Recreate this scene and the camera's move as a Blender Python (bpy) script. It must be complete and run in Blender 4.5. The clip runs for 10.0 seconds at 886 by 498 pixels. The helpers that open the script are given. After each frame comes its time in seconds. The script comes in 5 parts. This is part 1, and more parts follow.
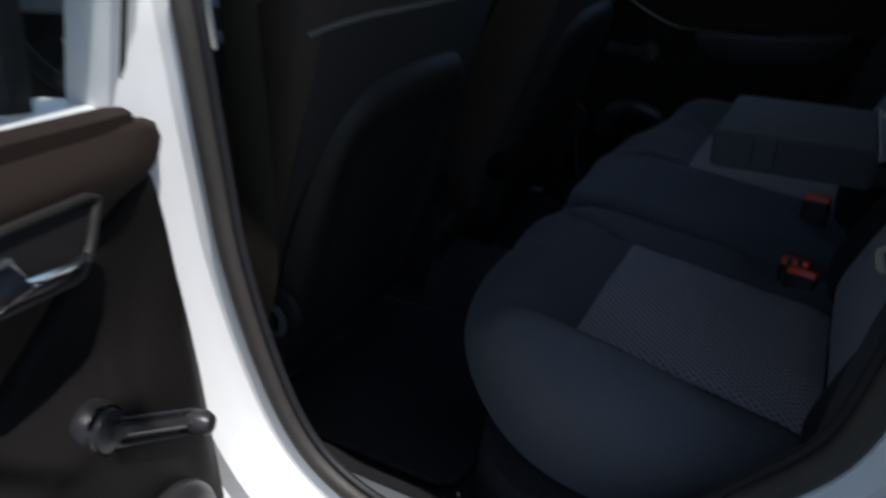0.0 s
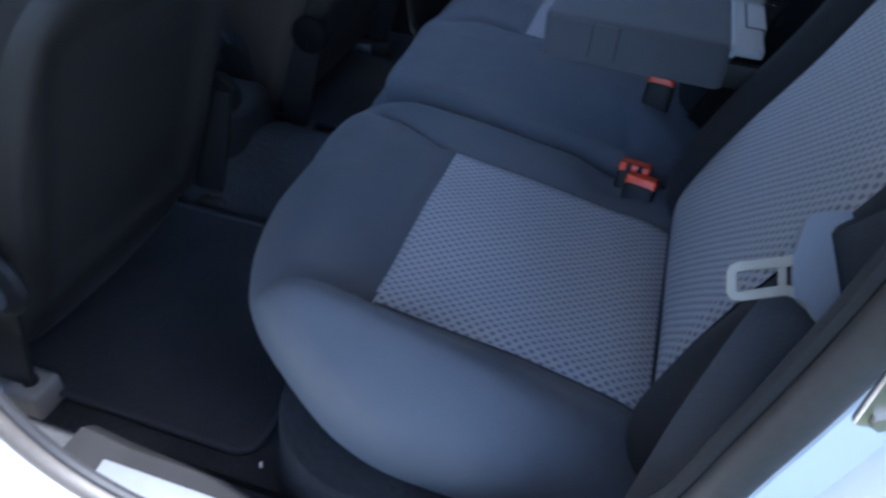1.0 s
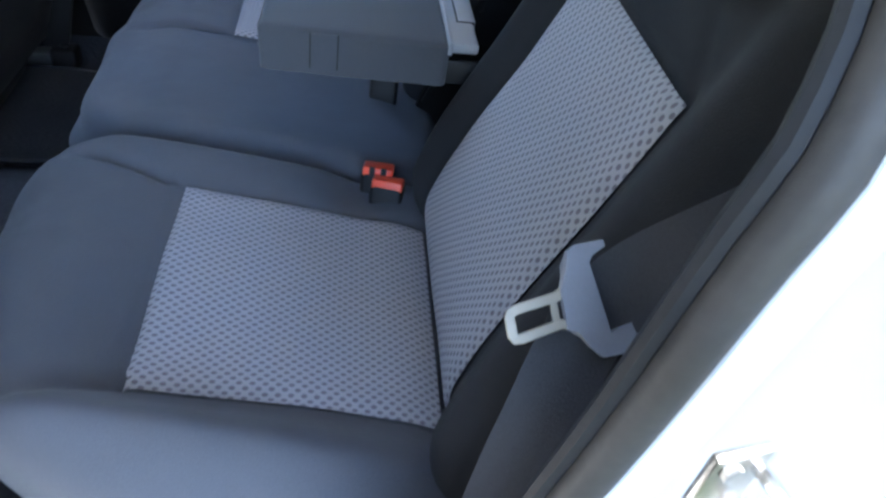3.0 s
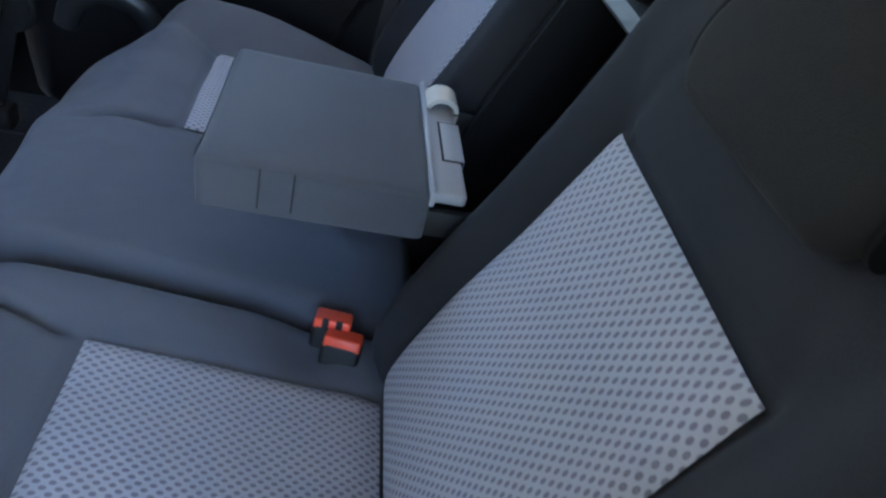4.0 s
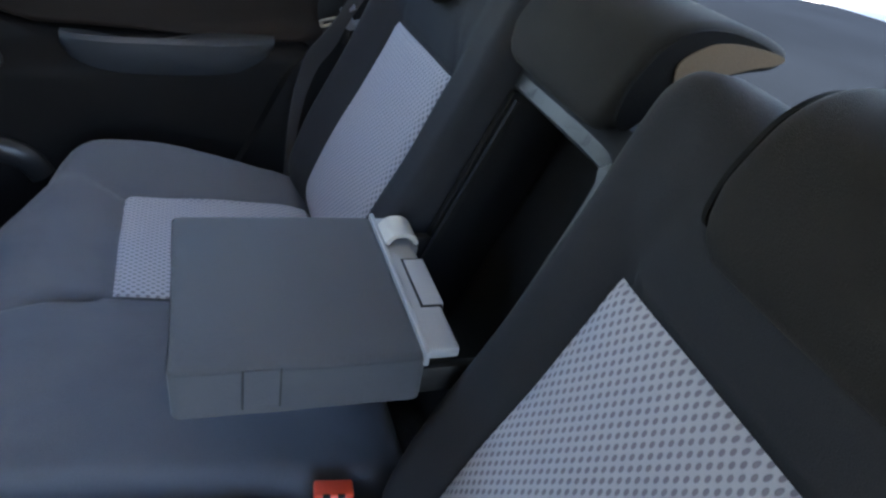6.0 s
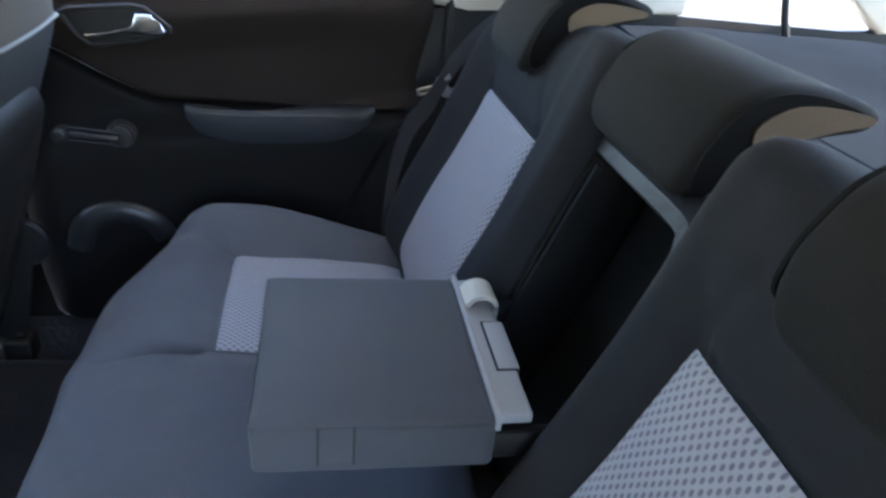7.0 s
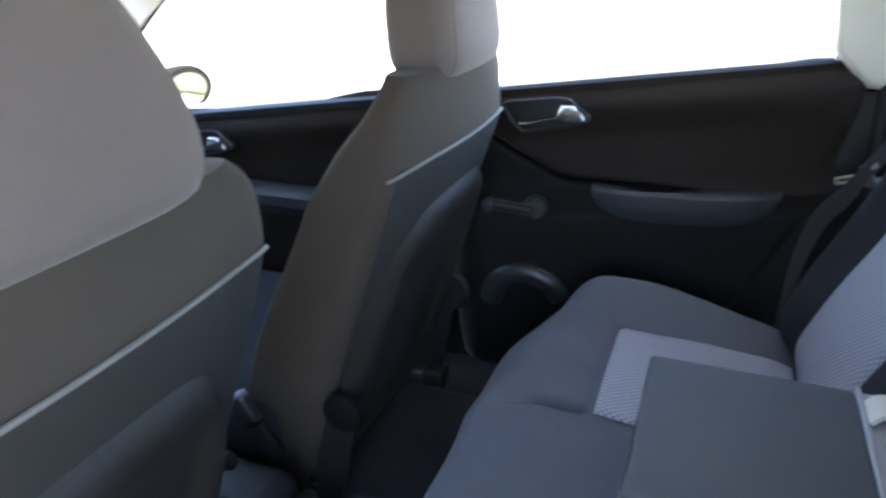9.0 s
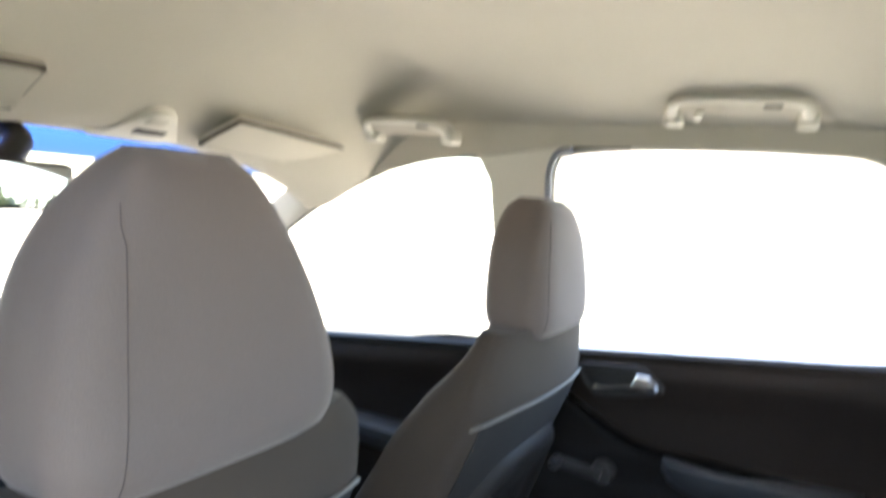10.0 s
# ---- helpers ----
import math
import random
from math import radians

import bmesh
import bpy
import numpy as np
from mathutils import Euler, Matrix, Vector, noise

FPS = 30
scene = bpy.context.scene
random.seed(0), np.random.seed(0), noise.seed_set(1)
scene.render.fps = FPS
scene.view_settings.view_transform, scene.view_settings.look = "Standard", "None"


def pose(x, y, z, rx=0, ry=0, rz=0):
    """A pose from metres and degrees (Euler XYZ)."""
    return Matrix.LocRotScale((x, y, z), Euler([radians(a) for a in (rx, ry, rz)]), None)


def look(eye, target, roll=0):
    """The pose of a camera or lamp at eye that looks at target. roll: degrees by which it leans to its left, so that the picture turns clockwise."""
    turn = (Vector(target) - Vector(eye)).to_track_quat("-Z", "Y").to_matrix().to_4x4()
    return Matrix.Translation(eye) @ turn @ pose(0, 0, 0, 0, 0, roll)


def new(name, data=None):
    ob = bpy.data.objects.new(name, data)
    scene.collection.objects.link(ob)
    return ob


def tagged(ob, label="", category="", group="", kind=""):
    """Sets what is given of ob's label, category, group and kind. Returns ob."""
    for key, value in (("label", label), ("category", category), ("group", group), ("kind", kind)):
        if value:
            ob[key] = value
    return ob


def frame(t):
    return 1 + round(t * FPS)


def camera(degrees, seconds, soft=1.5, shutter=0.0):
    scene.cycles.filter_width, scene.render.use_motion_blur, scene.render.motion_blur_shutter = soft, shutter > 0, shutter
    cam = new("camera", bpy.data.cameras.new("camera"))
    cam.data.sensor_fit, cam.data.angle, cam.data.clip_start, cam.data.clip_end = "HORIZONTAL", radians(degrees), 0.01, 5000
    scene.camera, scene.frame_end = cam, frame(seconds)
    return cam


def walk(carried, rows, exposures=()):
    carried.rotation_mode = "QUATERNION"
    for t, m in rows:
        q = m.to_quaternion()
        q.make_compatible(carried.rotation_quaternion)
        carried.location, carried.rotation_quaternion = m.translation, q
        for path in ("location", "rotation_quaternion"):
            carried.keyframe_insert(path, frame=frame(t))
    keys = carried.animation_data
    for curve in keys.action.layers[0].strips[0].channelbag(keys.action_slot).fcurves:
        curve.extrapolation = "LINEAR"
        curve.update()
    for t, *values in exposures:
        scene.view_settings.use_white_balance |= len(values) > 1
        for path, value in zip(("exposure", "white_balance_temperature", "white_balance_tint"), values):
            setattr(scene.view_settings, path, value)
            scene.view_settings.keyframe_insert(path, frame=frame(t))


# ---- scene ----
# ---- camera ----
cam = camera(65.44, 10.0, soft=2.4, shutter=0.4)
PATH = [
    (0.0, (-1.1665, 0.1543, 1.0743), (-0.385, 0.5924, 0.63), -0.56),
    (0.5, (-1.0229, 0.1799, 1.0881), (-0.2958, 0.4836, 0.4724), 1.45),
    (1.0, (-0.9241, 0.173, 1.089), (-0.1916, 0.3732, 0.4383), 4.07),
    (1.5, (-0.9025, 0.2116, 1.1121), (-0.1696, 0.2219, 0.4318), 9.68),
    (2.0, (-0.8967, 0.224, 1.1146), (-0.1553, 0.1226, 0.4513), 12.98),
    (3.3, (-0.8108, 0.1883, 1.1115), (-0.0664, 0.0182, 0.4658), 10.92),
    (3.5, (-0.7523, 0.1892, 1.1241), (0.0008, 0.0107, 0.4909), 13.61),
    (4.0, (-0.6599, 0.1832, 1.1168), (0.123, -0.015, 0.527), 16.73),
    (4.5, (-0.6197, 0.2017, 1.1173), (0.1406, -0.0293, 0.5102), 13.51),
    (5.0, (-0.5792, 0.2267, 1.1337), (0.1932, -0.0455, 0.5599), 9.65),
    (5.5, (-0.5708, 0.2452, 1.1524), (0.222, -0.0671, 0.6291), 9.59),
    (5.7, (-0.5588, 0.2611, 1.1672), (0.218, -0.0822, 0.6393), 11.14),
    (6.8, (-0.5701, 0.2292, 1.1787), (0.2801, 0.0158, 0.6975), 7.07),
    (7.0, (-0.5727, 0.2285, 1.1872), (0.291, 0.0504, 0.7156), 5.87),
    (7.5, (-0.5943, 0.2238, 1.2184), (0.3068, 0.1592, 0.7896), 3.72),
    (8.0, (-0.5943, 0.227, 1.2324), (0.3249, 0.2923, 0.844), 1.54),
    (8.5, (-0.5898, 0.2383, 1.2345), (0.3124, 0.4461, 0.8564), -0.29),
    (9.0, (-0.6217, 0.2362, 1.2218), (0.2242, 0.5935, 0.826), -2.33),
    (9.5, (-0.6508, 0.2479, 1.2242), (0.1565, 0.7259, 0.8781), -1.79),
    (9.8, (-0.661, 0.2637, 1.2422), (0.1889, 0.7534, 1.0476), 1.87),
    (10.0, (-0.6966, 0.2535, 1.2588), (0.185, 0.7201, 1.1867), 4.55),
]
EXPOSURES = [(0.0, 0.15, 6000, 13), (0.3, 1.0, 5400, 13), (0.5, 1.78, 5050, 14), (0.7, 2.35, 5050, 14), (1.0, 2.85, 5250, 14), (1.5, 3.4, 5650, 14), (2.0, 3.7, 5900, 13), (3.3, 3.65, 6000, 12), (4.5, 3.65, 6200, 12), (5.5, 3.7, 6450, 13), (7.0, 3.75, 6450, 13), (8.0, 3.7, 6350, 14), (9.0, 3.65, 6350, 14), (9.5, 3.65, 6500, 14), (10.0, 3.6, 6900, 14)]
walk(cam, [(t, look(e, g, r)) for t, e, g, r in PATH], EXPOSURES)

# ---- sky and sun ----
SUN_AZ, SUN_EL = 255.0, 66.0      # the sun stands high behind the car
world = bpy.data.worlds.new("sky")
scene.world = world
world.use_nodes = True
wn = world.node_tree.nodes
sky = wn.new("ShaderNodeTexSky")
sky.sky_type = "NISHITA"
sky.sun_disc = False
sun_dir = Vector((math.cos(radians(SUN_AZ)) * math.cos(radians(SUN_EL)), math.sin(radians(SUN_AZ)) * math.cos(radians(SUN_EL)), math.sin(radians(SUN_EL))))
sky.sun_elevation = radians(SUN_EL)
sky.sun_rotation = math.atan2(sun_dir.x, sun_dir.y)
wn["Background"].inputs["Strength"].default_value = 0.15
world.node_tree.links.new(sky.outputs["Color"], wn["Background"].inputs["Color"])
sun = new("sun", bpy.data.lights.new("sun", "SUN"))
sun.data.energy, sun.data.angle, sun.data.color = 4.6, radians(0.5), (1.0, 0.94, 0.84)
sun.matrix_world = look(sun_dir * 20, (0, 0, 0))


# ---- materials ----
def mat(name, colour, rough=0.6, metal=0.0, grain=0.0, scale=60.0, bump=0.0, stain=0.0, sheen=0.0, coords="Object", spec=0.5, bscale=None):
    """A surface with fine grain and broad wear: colour varies by grain and stain, relief by bump."""
    m = bpy.data.materials.new(name)
    m.use_nodes = True
    n, l = m.node_tree.nodes, m.node_tree.links
    b = n["Principled BSDF"]
    b.inputs["Roughness"].default_value, b.inputs["Metallic"].default_value = rough, metal
    b.inputs["Specular IOR Level"].default_value = spec
    if sheen:
        b.inputs["Sheen Weight"].default_value = sheen
        b.inputs["Sheen Roughness"].default_value = 0.4
    tc = n.new("ShaderNodeTexCoord")
    fine = n.new("ShaderNodeTexNoise")
    fine.inputs["Scale"].default_value, fine.inputs["Detail"].default_value = scale, 6
    broad = n.new("ShaderNodeTexNoise")
    broad.inputs["Scale"].default_value, broad.inputs["Detail"].default_value = 3.5, 4
    for t in (fine, broad):
        l.new(tc.outputs[coords], t.inputs["Vector"])
    mix = n.new("ShaderNodeMix")
    mix.data_type = "RGBA"
    mix.inputs[6].default_value = (*[c * (1 - grain) for c in colour], 1)
    mix.inputs[7].default_value = (*[min(1, c * (1 + grain)) for c in colour], 1)
    l.new(fine.outputs["Fac"], mix.inputs[0])
    wear = n.new("ShaderNodeMix")
    wear.data_type, wear.blend_type = "RGBA", "MULTIPLY"
    ramp = n.new("ShaderNodeMapRange")
    ramp.inputs[1].default_value, ramp.inputs[2].default_value = 0.35, 0.7
    ramp.inputs[3].default_value, ramp.inputs[4].default_value = 1.0 - stain, 1.0 + stain * 0.4
    l.new(broad.outputs["Fac"], ramp.inputs[0])
    wear.inputs[0].default_value = 1.0
    l.new(mix.outputs[2], wear.inputs[6])
    l.new(ramp.outputs[0], wear.inputs[7])
    l.new(wear.outputs[2], b.inputs["Base Color"])
    if bump:
        bp = n.new("ShaderNodeBump")
        bp.inputs["Strength"].default_value, bp.inputs["Distance"].default_value = bump, 0.002
        tex = fine
        if bscale:
            tex = n.new("ShaderNodeTexNoise")
            tex.inputs["Scale"].default_value, tex.inputs["Detail"].default_value = bscale, 3
            l.new(tc.outputs[coords], tex.inputs["Vector"])
        l.new(tex.outputs["Fac"], bp.inputs["Height"])
        l.new(bp.outputs["Normal"], b.inputs["Normal"])
    return m


def knit(name, light, dark, pitch=0.0092):
    """Open knit with staggered oval holes, laid out in metres on the piece's own map."""
    m = bpy.data.materials.new(name)
    m.use_nodes = True
    n, l = m.node_tree.nodes, m.node_tree.links
    b = n["Principled BSDF"]
    b.inputs["Roughness"].default_value = 0.75
    b.inputs["Specular IOR Level"].default_value = 0.25
    uv = n.new("ShaderNodeUVMap")
    sep = n.new("ShaderNodeSeparateXYZ")
    l.new(uv.outputs[0], sep.inputs[0])

    def op(kind, a, c=None, d=None):
        k = n.new("ShaderNodeMath")
        k.operation = kind
        for i, v in enumerate((a, c, d)):
            if v is None:
                continue
            if isinstance(v, (int, float)):
                k.inputs[i].default_value = v
            else:
                l.new(v, k.inputs[i])
        return k.outputs[0]

    def dots(shift):
        u = op("PINGPONG", op("ADD", op("DIVIDE", sep.outputs[0], pitch), shift), 0.5)
        v = op("PINGPONG", op("ADD", op("DIVIDE", sep.outputs[1], pitch * 1.25), shift), 0.5)
        return op("SQRT", op("ADD", op("POWER", op("MULTIPLY", u, 1.25), 2.0), op("POWER", v, 2.0)))

    near = op("MINIMUM", dots(0.0), dots(0.5))
    r = n.new("ShaderNodeMapRange")
    r.interpolation_type = "SMOOTHSTEP"
    r.inputs[1].default_value, r.inputs[2].default_value = 0.17, 0.30
    l.new(near, r.inputs[0])
    nz = n.new("ShaderNodeTexNoise")
    nz.inputs["Scale"].default_value = 900
    l.new(uv.outputs[0], nz.inputs["Vector"])
    mix = n.new("ShaderNodeMix")
    mix.data_type = "RGBA"
    mix.inputs[6].default_value, mix.inputs[7].default_value = (*dark, 1), (*light, 1)
    l.new(op("MULTIPLY", r.outputs[0], op("ADD", op("MULTIPLY", nz.outputs["Fac"], 0.5), 0.75)), mix.inputs[0])
    l.new(mix.outputs[2], b.inputs["Base Color"])
    bp = n.new("ShaderNodeBump")
    bp.inputs["Strength"].default_value, bp.inputs["Distance"].default_value = 0.6, 0.0015
    l.new(r.outputs[0], bp.inputs["Height"])
    l.new(bp.outputs["Normal"], b.inputs["Normal"])
    return m


def glass(name, tint=(1, 1, 1)):
    """A thin pane: clear straight through, with the mirror gloss that Fresnel gives."""
    m = bpy.data.materials.new(name)
    m.use_nodes = True
    n, l = m.node_tree.nodes, m.node_tree.links
    n.remove(n["Principled BSDF"])
    clear = n.new("ShaderNodeBsdfTransparent")
    clear.inputs["Color"].default_value = (*tint, 1)
    gloss = n.new("ShaderNodeBsdfGlossy")
    gloss.inputs["Roughness"].default_value = 0.01
    lw = n.new("ShaderNodeLayerWeight")
    lw.inputs["Blend"].default_value = 0.5
    up = n.new("ShaderNodeMath")
    up.operation = "POWER"
    up.inputs[1].default_value = 5.0
    l.new(lw.outputs["Facing"], up.inputs[0])
    fr = n.new("ShaderNodeMath")
    fr.operation = "MULTIPLY_ADD"
    fr.inputs[1].default_value, fr.inputs[2].default_value = 0.5, 0.025
    l.new(up.outputs[0], fr.inputs[0])
    mix = n.new("ShaderNodeMixShader")
    l.new(fr.outputs[0], mix.inputs[0])
    l.new(clear.outputs[0], mix.inputs[1])
    l.new(gloss.outputs[0], mix.inputs[2])
    l.new(mix.outputs[0], n["Material Output"].inputs["Surface"])
    return m


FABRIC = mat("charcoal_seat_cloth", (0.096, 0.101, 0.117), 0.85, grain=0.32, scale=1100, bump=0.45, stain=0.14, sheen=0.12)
# Darker copies of the charcoal cloth; shade on backrests, armrest and headrests is painted.
SHADEDCLOTH = mat("shaded_seat_cloth", (0.026, 0.0265, 0.0295), 0.85, grain=0.28, scale=1100, bump=0.45, stain=0.14, sheen=0.03, spec=0.15)
SHADEDARM = mat("shaded_armrest_cloth", (0.072, 0.076, 0.086), 0.85, grain=0.3, scale=1100, bump=0.4, stain=0.12, sheen=0.12)
SHADEDHEAD = mat("shaded_headrest_cloth", (0.016, 0.0150, 0.0138), 0.85, grain=0.28, scale=1100, bump=0.4, stain=0.12, sheen=0.03, spec=0.15)
SIDECLOTH = mat("dark_taupe_side_cloth", (0.058, 0.045, 0.036), 0.85, grain=0.22, scale=900, bump=0.3, stain=0.15, sheen=0.05, spec=0.2)
PANELCLOTH = mat("dark_grey_panel_cloth", (0.036, 0.033, 0.031), 0.8, grain=0.2, scale=900, bump=0.25, stain=0.15, spec=0.25)
KNIT = knit("grey_dotted_knit", (0.385, 0.39, 0.43), (0.195, 0.19, 0.22))
GREYFRAME = mat("grey_frame_plastic", (0.023, 0.022, 0.021), 0.5, grain=0.1, scale=500, bump=0.1, stain=0.1)
SHADEBROWN = mat("brown_edge_shade", (0.10, 0.082, 0.065), 0.8, grain=0.15, scale=300)
SHELF = mat("dark_shelf_carpet", (0.007, 0.009, 0.013), 0.95, grain=0.4, scale=600, bump=0.5, stain=0.2, spec=0.0)
SEAMTAUPE = mat("taupe_thread", (0.082, 0.066, 0.060), 0.9, grain=0.2, scale=300)
SEAM = mat("seam_thread", (0.03, 0.03, 0.034), 0.9, grain=0.2, scale=300)
BLACKTRIM = mat("matt_black_trim", (0.007, 0.0065, 0.006), 0.8, grain=0.2, scale=600, bump=0.2, stain=0.2, spec=0.1)
SEATCLOTH = mat("front_seat_cloth", (0.136, 0.107, 0.097), 0.85, grain=0.2, scale=900, bump=0.25, stain=0.1, sheen=0.2)
BACKVINYL = mat("seat_back_vinyl", (0.010, 0.0095, 0.0095), 0.7, grain=0.15, scale=500, bump=0.2, stain=0.15, spec=0.2)
PIPING = mat("grey_piping", (0.15, 0.14, 0.125), 0.6, grain=0.1, scale=300)
PLASTIC = mat("black_grained_plastic", (0.015, 0.0145, 0.0145), 0.5, grain=0.2, scale=700, bump=0.2, stain=0.2, spec=0.3)
DOORTRIM = mat("dark_door_plastic", (0.0095, 0.0082, 0.0078), 0.6, grain=0.2, scale=800, bump=0.25, stain=0.2, spec=0.12)
WINDER = mat("satin_winder_plastic", (0.026, 0.025, 0.026), 0.36, grain=0.12, scale=500, bump=0.1, stain=0.15)
DOORUP = mat("dark_door_cloth", (0.018, 0.012, 0.0092), 0.7, grain=0.2, scale=900, bump=0.2, stain=0.15, spec=0.2)
GREYPLASTIC = mat("light_grey_plastic", (0.36, 0.37, 0.39), 0.45, grain=0.08, scale=600, bump=0.1, stain=0.08)
STRAP = mat("pale_strap", (0.55, 0.53, 0.48), 0.8, grain=0.12, scale=600, bump=0.2)
CHROME = mat("satin_chrome", (0.75, 0.75, 0.76), 0.18, metal=1.0, grain=0.05, scale=40)
TONGUE = mat("bright_tongue_metal", (0.40, 0.35, 0.27), 0.4, metal=0.45, grain=0.1, scale=200, stain=0.1)
STEEL = mat("zinc_steel", (0.5, 0.49, 0.46), 0.35, metal=1.0, grain=0.15, scale=120, stain=0.3)
RED = mat("red_button_plastic", (0.92, 0.10, 0.045), 0.35, grain=0.06, scale=200)
HEADTAN = mat("tan_headrest_lining", (0.13, 0.092, 0.054), 0.85, grain=0.2, scale=800, bump=0.3, stain=0.15)
WEB = mat("belt_webbing", (0.050, 0.051, 0.057), 0.7, grain=0.25, scale=700, bump=0.3, spec=0.2)
WEBOLIVE = mat("olive_belt_webbing", (0.022, 0.0175, 0.010), 0.7, grain=0.25, scale=700, bump=0.3)
GREYCAP = mat("blue_grey_plastic", (0.24, 0.25, 0.29), 0.5, grain=0.08, scale=500, bump=0.1)
CARPET = mat("black_carpet", (0.024, 0.024, 0.027), 0.95, grain=0.6, scale=160, bump=1.0, stain=0.6, bscale=110)
MATRUBBER = mat("black_floor_mat", (0.021, 0.021, 0.023), 0.9, grain=0.5, scale=140, bump=0.9, stain=0.55)
SEALDARK = mat("dark_seal_lip", (0.020, 0.020, 0.022), 0.6, grain=0.25, scale=150, bump=0.25, stain=0.35, spec=0.3)
SEALRUBBER = mat("dusty_door_seal", (0.050, 0.044, 0.039), 0.6, grain=0.25, scale=120, bump=0.25, stain=0.35)
RUBBER = mat("black_door_seal", (0.009, 0.009, 0.009), 0.65, grain=0.2, scale=200, bump=0.2, stain=0.2)
PAINT = mat("white_car_paint", (0.8, 0.8, 0.79), 0.22, grain=0.02, scale=20, stain=0.05)
HEADLINER = mat("beige_headliner", (0.58, 0.54, 0.46), 0.95, grain=0.06, scale=700, bump=0.25, stain=0.05)
PILLAR = mat("cream_pillar_plastic", (0.80, 0.76, 0.67), 0.55, grain=0.05, scale=500, bump=0.12, stain=0.05)
RIM = mat("satin_black_rim", (0.011, 0.009, 0.008), 0.6, grain=0.1, scale=300)
SILLPLASTIC = mat("grey_sill_plastic", (0.012, 0.012, 0.013), 0.7, grain=0.2, scale=500, bump=0.2, stain=0.3, spec=0.1)
SHELLPLASTIC = mat("brown_black_shell", (0.026, 0.0225, 0.020), 0.5, grain=0.2, scale=700, bump=0.25, stain=0.2, spec=0.3)
BRACKET = mat("dull_grey_bracket", (0.27, 0.245, 0.22), 0.5, metal=0.0, grain=0.2, scale=200, stain=0.3)
SCUFF = mat("brushed_scuff_plate", (0.10, 0.107, 0.117), 0.5, metal=0.0, grain=0.12, scale=90, stain=0.2)
DASH = mat("dark_dashboard_plastic", (0.030, 0.032, 0.036), 0.55, grain=0.2, scale=600, bump=0.3)
MIRROR = mat("mirror_silver", (0.9, 0.9, 0.9), 0.02, metal=1.0)
GLASS = glass("clear_window_glass", (0.97, 0.99, 0.98))
GLASSDARK = glass("tinted_rear_glass", (0.93, 0.95, 0.94))
SUNBAND = glass("blue_shade_band", (0.15, 0.26, 0.50))
EARTH = mat("pale_dry_ground", (0.60, 0.56, 0.48), 0.95, grain=0.25, scale=25, bump=0.5, stain=0.15)
DRYGRASS = mat("yellow_green_grass", (0.055, 0.062, 0.012), 0.9, grain=0.5, scale=30, bump=0.8, stain=0.4)
GRASS = mat("short_grass", (0.035, 0.05, 0.018), 0.9, grain=0.5, scale=30, bump=0.8, stain=0.4)
BARK = mat("grey_brown_bark", (0.11, 0.085, 0.065), 0.9, grain=0.4, scale=40, bump=0.8, stain=0.3)
LEAF = mat("hedge_leaf", (0.030, 0.048, 0.016), 0.6, grain=0.4, scale=5, stain=0.3)


# ---- building helpers ----
def finish(bm, name, smooth=True, angle=40):
    bmesh.ops.remove_doubles(bm, verts=bm.verts, dist=1e-5)
    bmesh.ops.recalc_face_normals(bm, faces=bm.faces)
    me = bpy.data.meshes.new(name)
    if smooth:
        for f in bm.faces:
            f.smooth = True
        lim = radians(angle)
        for e in bm.edges:
            if len(e.link_faces) == 2 and e.calc_face_angle(0) > lim:
                e.smooth = False
    bm.to_mesh(me)
    bm.free()
    return me


def part(name, bm, material, parent=None, label="", m=None, smooth=True, angle=40):
    """Links a bmesh as one mesh object under a thing or a part."""
    me = finish(bm, name, smooth, angle)
    me.materials.append(material)
    ob = new(name, me)
    if parent is not None:
        ob.parent = parent
    if m is not None:
        ob.matrix_basis = m
    if label:
        ob["label"] = label
    return ob


def thing(name, label, category, m=None, group="", kind=""):
    ob = new(name)
    ob.empty_display_size = 0.05
    if m is not None:
        ob.matrix_basis = m
    return tagged(ob, label, category, group, kind)


def box(x0, x1, y0, y1, z0, z1, r=0.0, seg=2, bm=None):
    b = bmesh.new()
    bmesh.ops.create_cube(b, size=1.0)
    for v in b.verts:
        v.co = Vector(((x0 + x1) / 2 + v.co.x * (x1 - x0), (y0 + y1) / 2 + v.co.y * (y1 - y0), (z0 + z1) / 2 + v.co.z * (z1 - z0)))
    if r:
        bmesh.ops.bevel(b, geom=b.edges[:], offset=r, segments=seg, affect="EDGES", profile=0.5)
    return join(bm, b)


def join(into, b):
    """Adds the bmesh b to into, where one is given."""
    if into is None:
        return b
    me = bpy.data.meshes.new("joined")
    b.to_mesh(me)
    b.free()
    into.from_mesh(me)
    bpy.data.meshes.remove(me)
    return into


def move(b, m):
    bmesh.ops.transform(b, matrix=m, verts=b.verts)
    return b


def loft(loops, close_ends=True, closed=True, bm=None):
    """Skin over loops of equal count."""
    b = bm or bmesh.new()
    rows = [[b.verts.new(p) for p in lp] for lp in loops]
    n = len(rows[0])
    for r0, r1 in zip(rows, rows[1:]):
        for i in range(n if closed else n - 1):
            j = (i + 1) % n
            b.faces.new((r0[i], r0[j], r1[j], r1[i]))
    if close_ends and closed:
        b.faces.new(rows[0])
        b.faces.new(rows[-1])
    return b


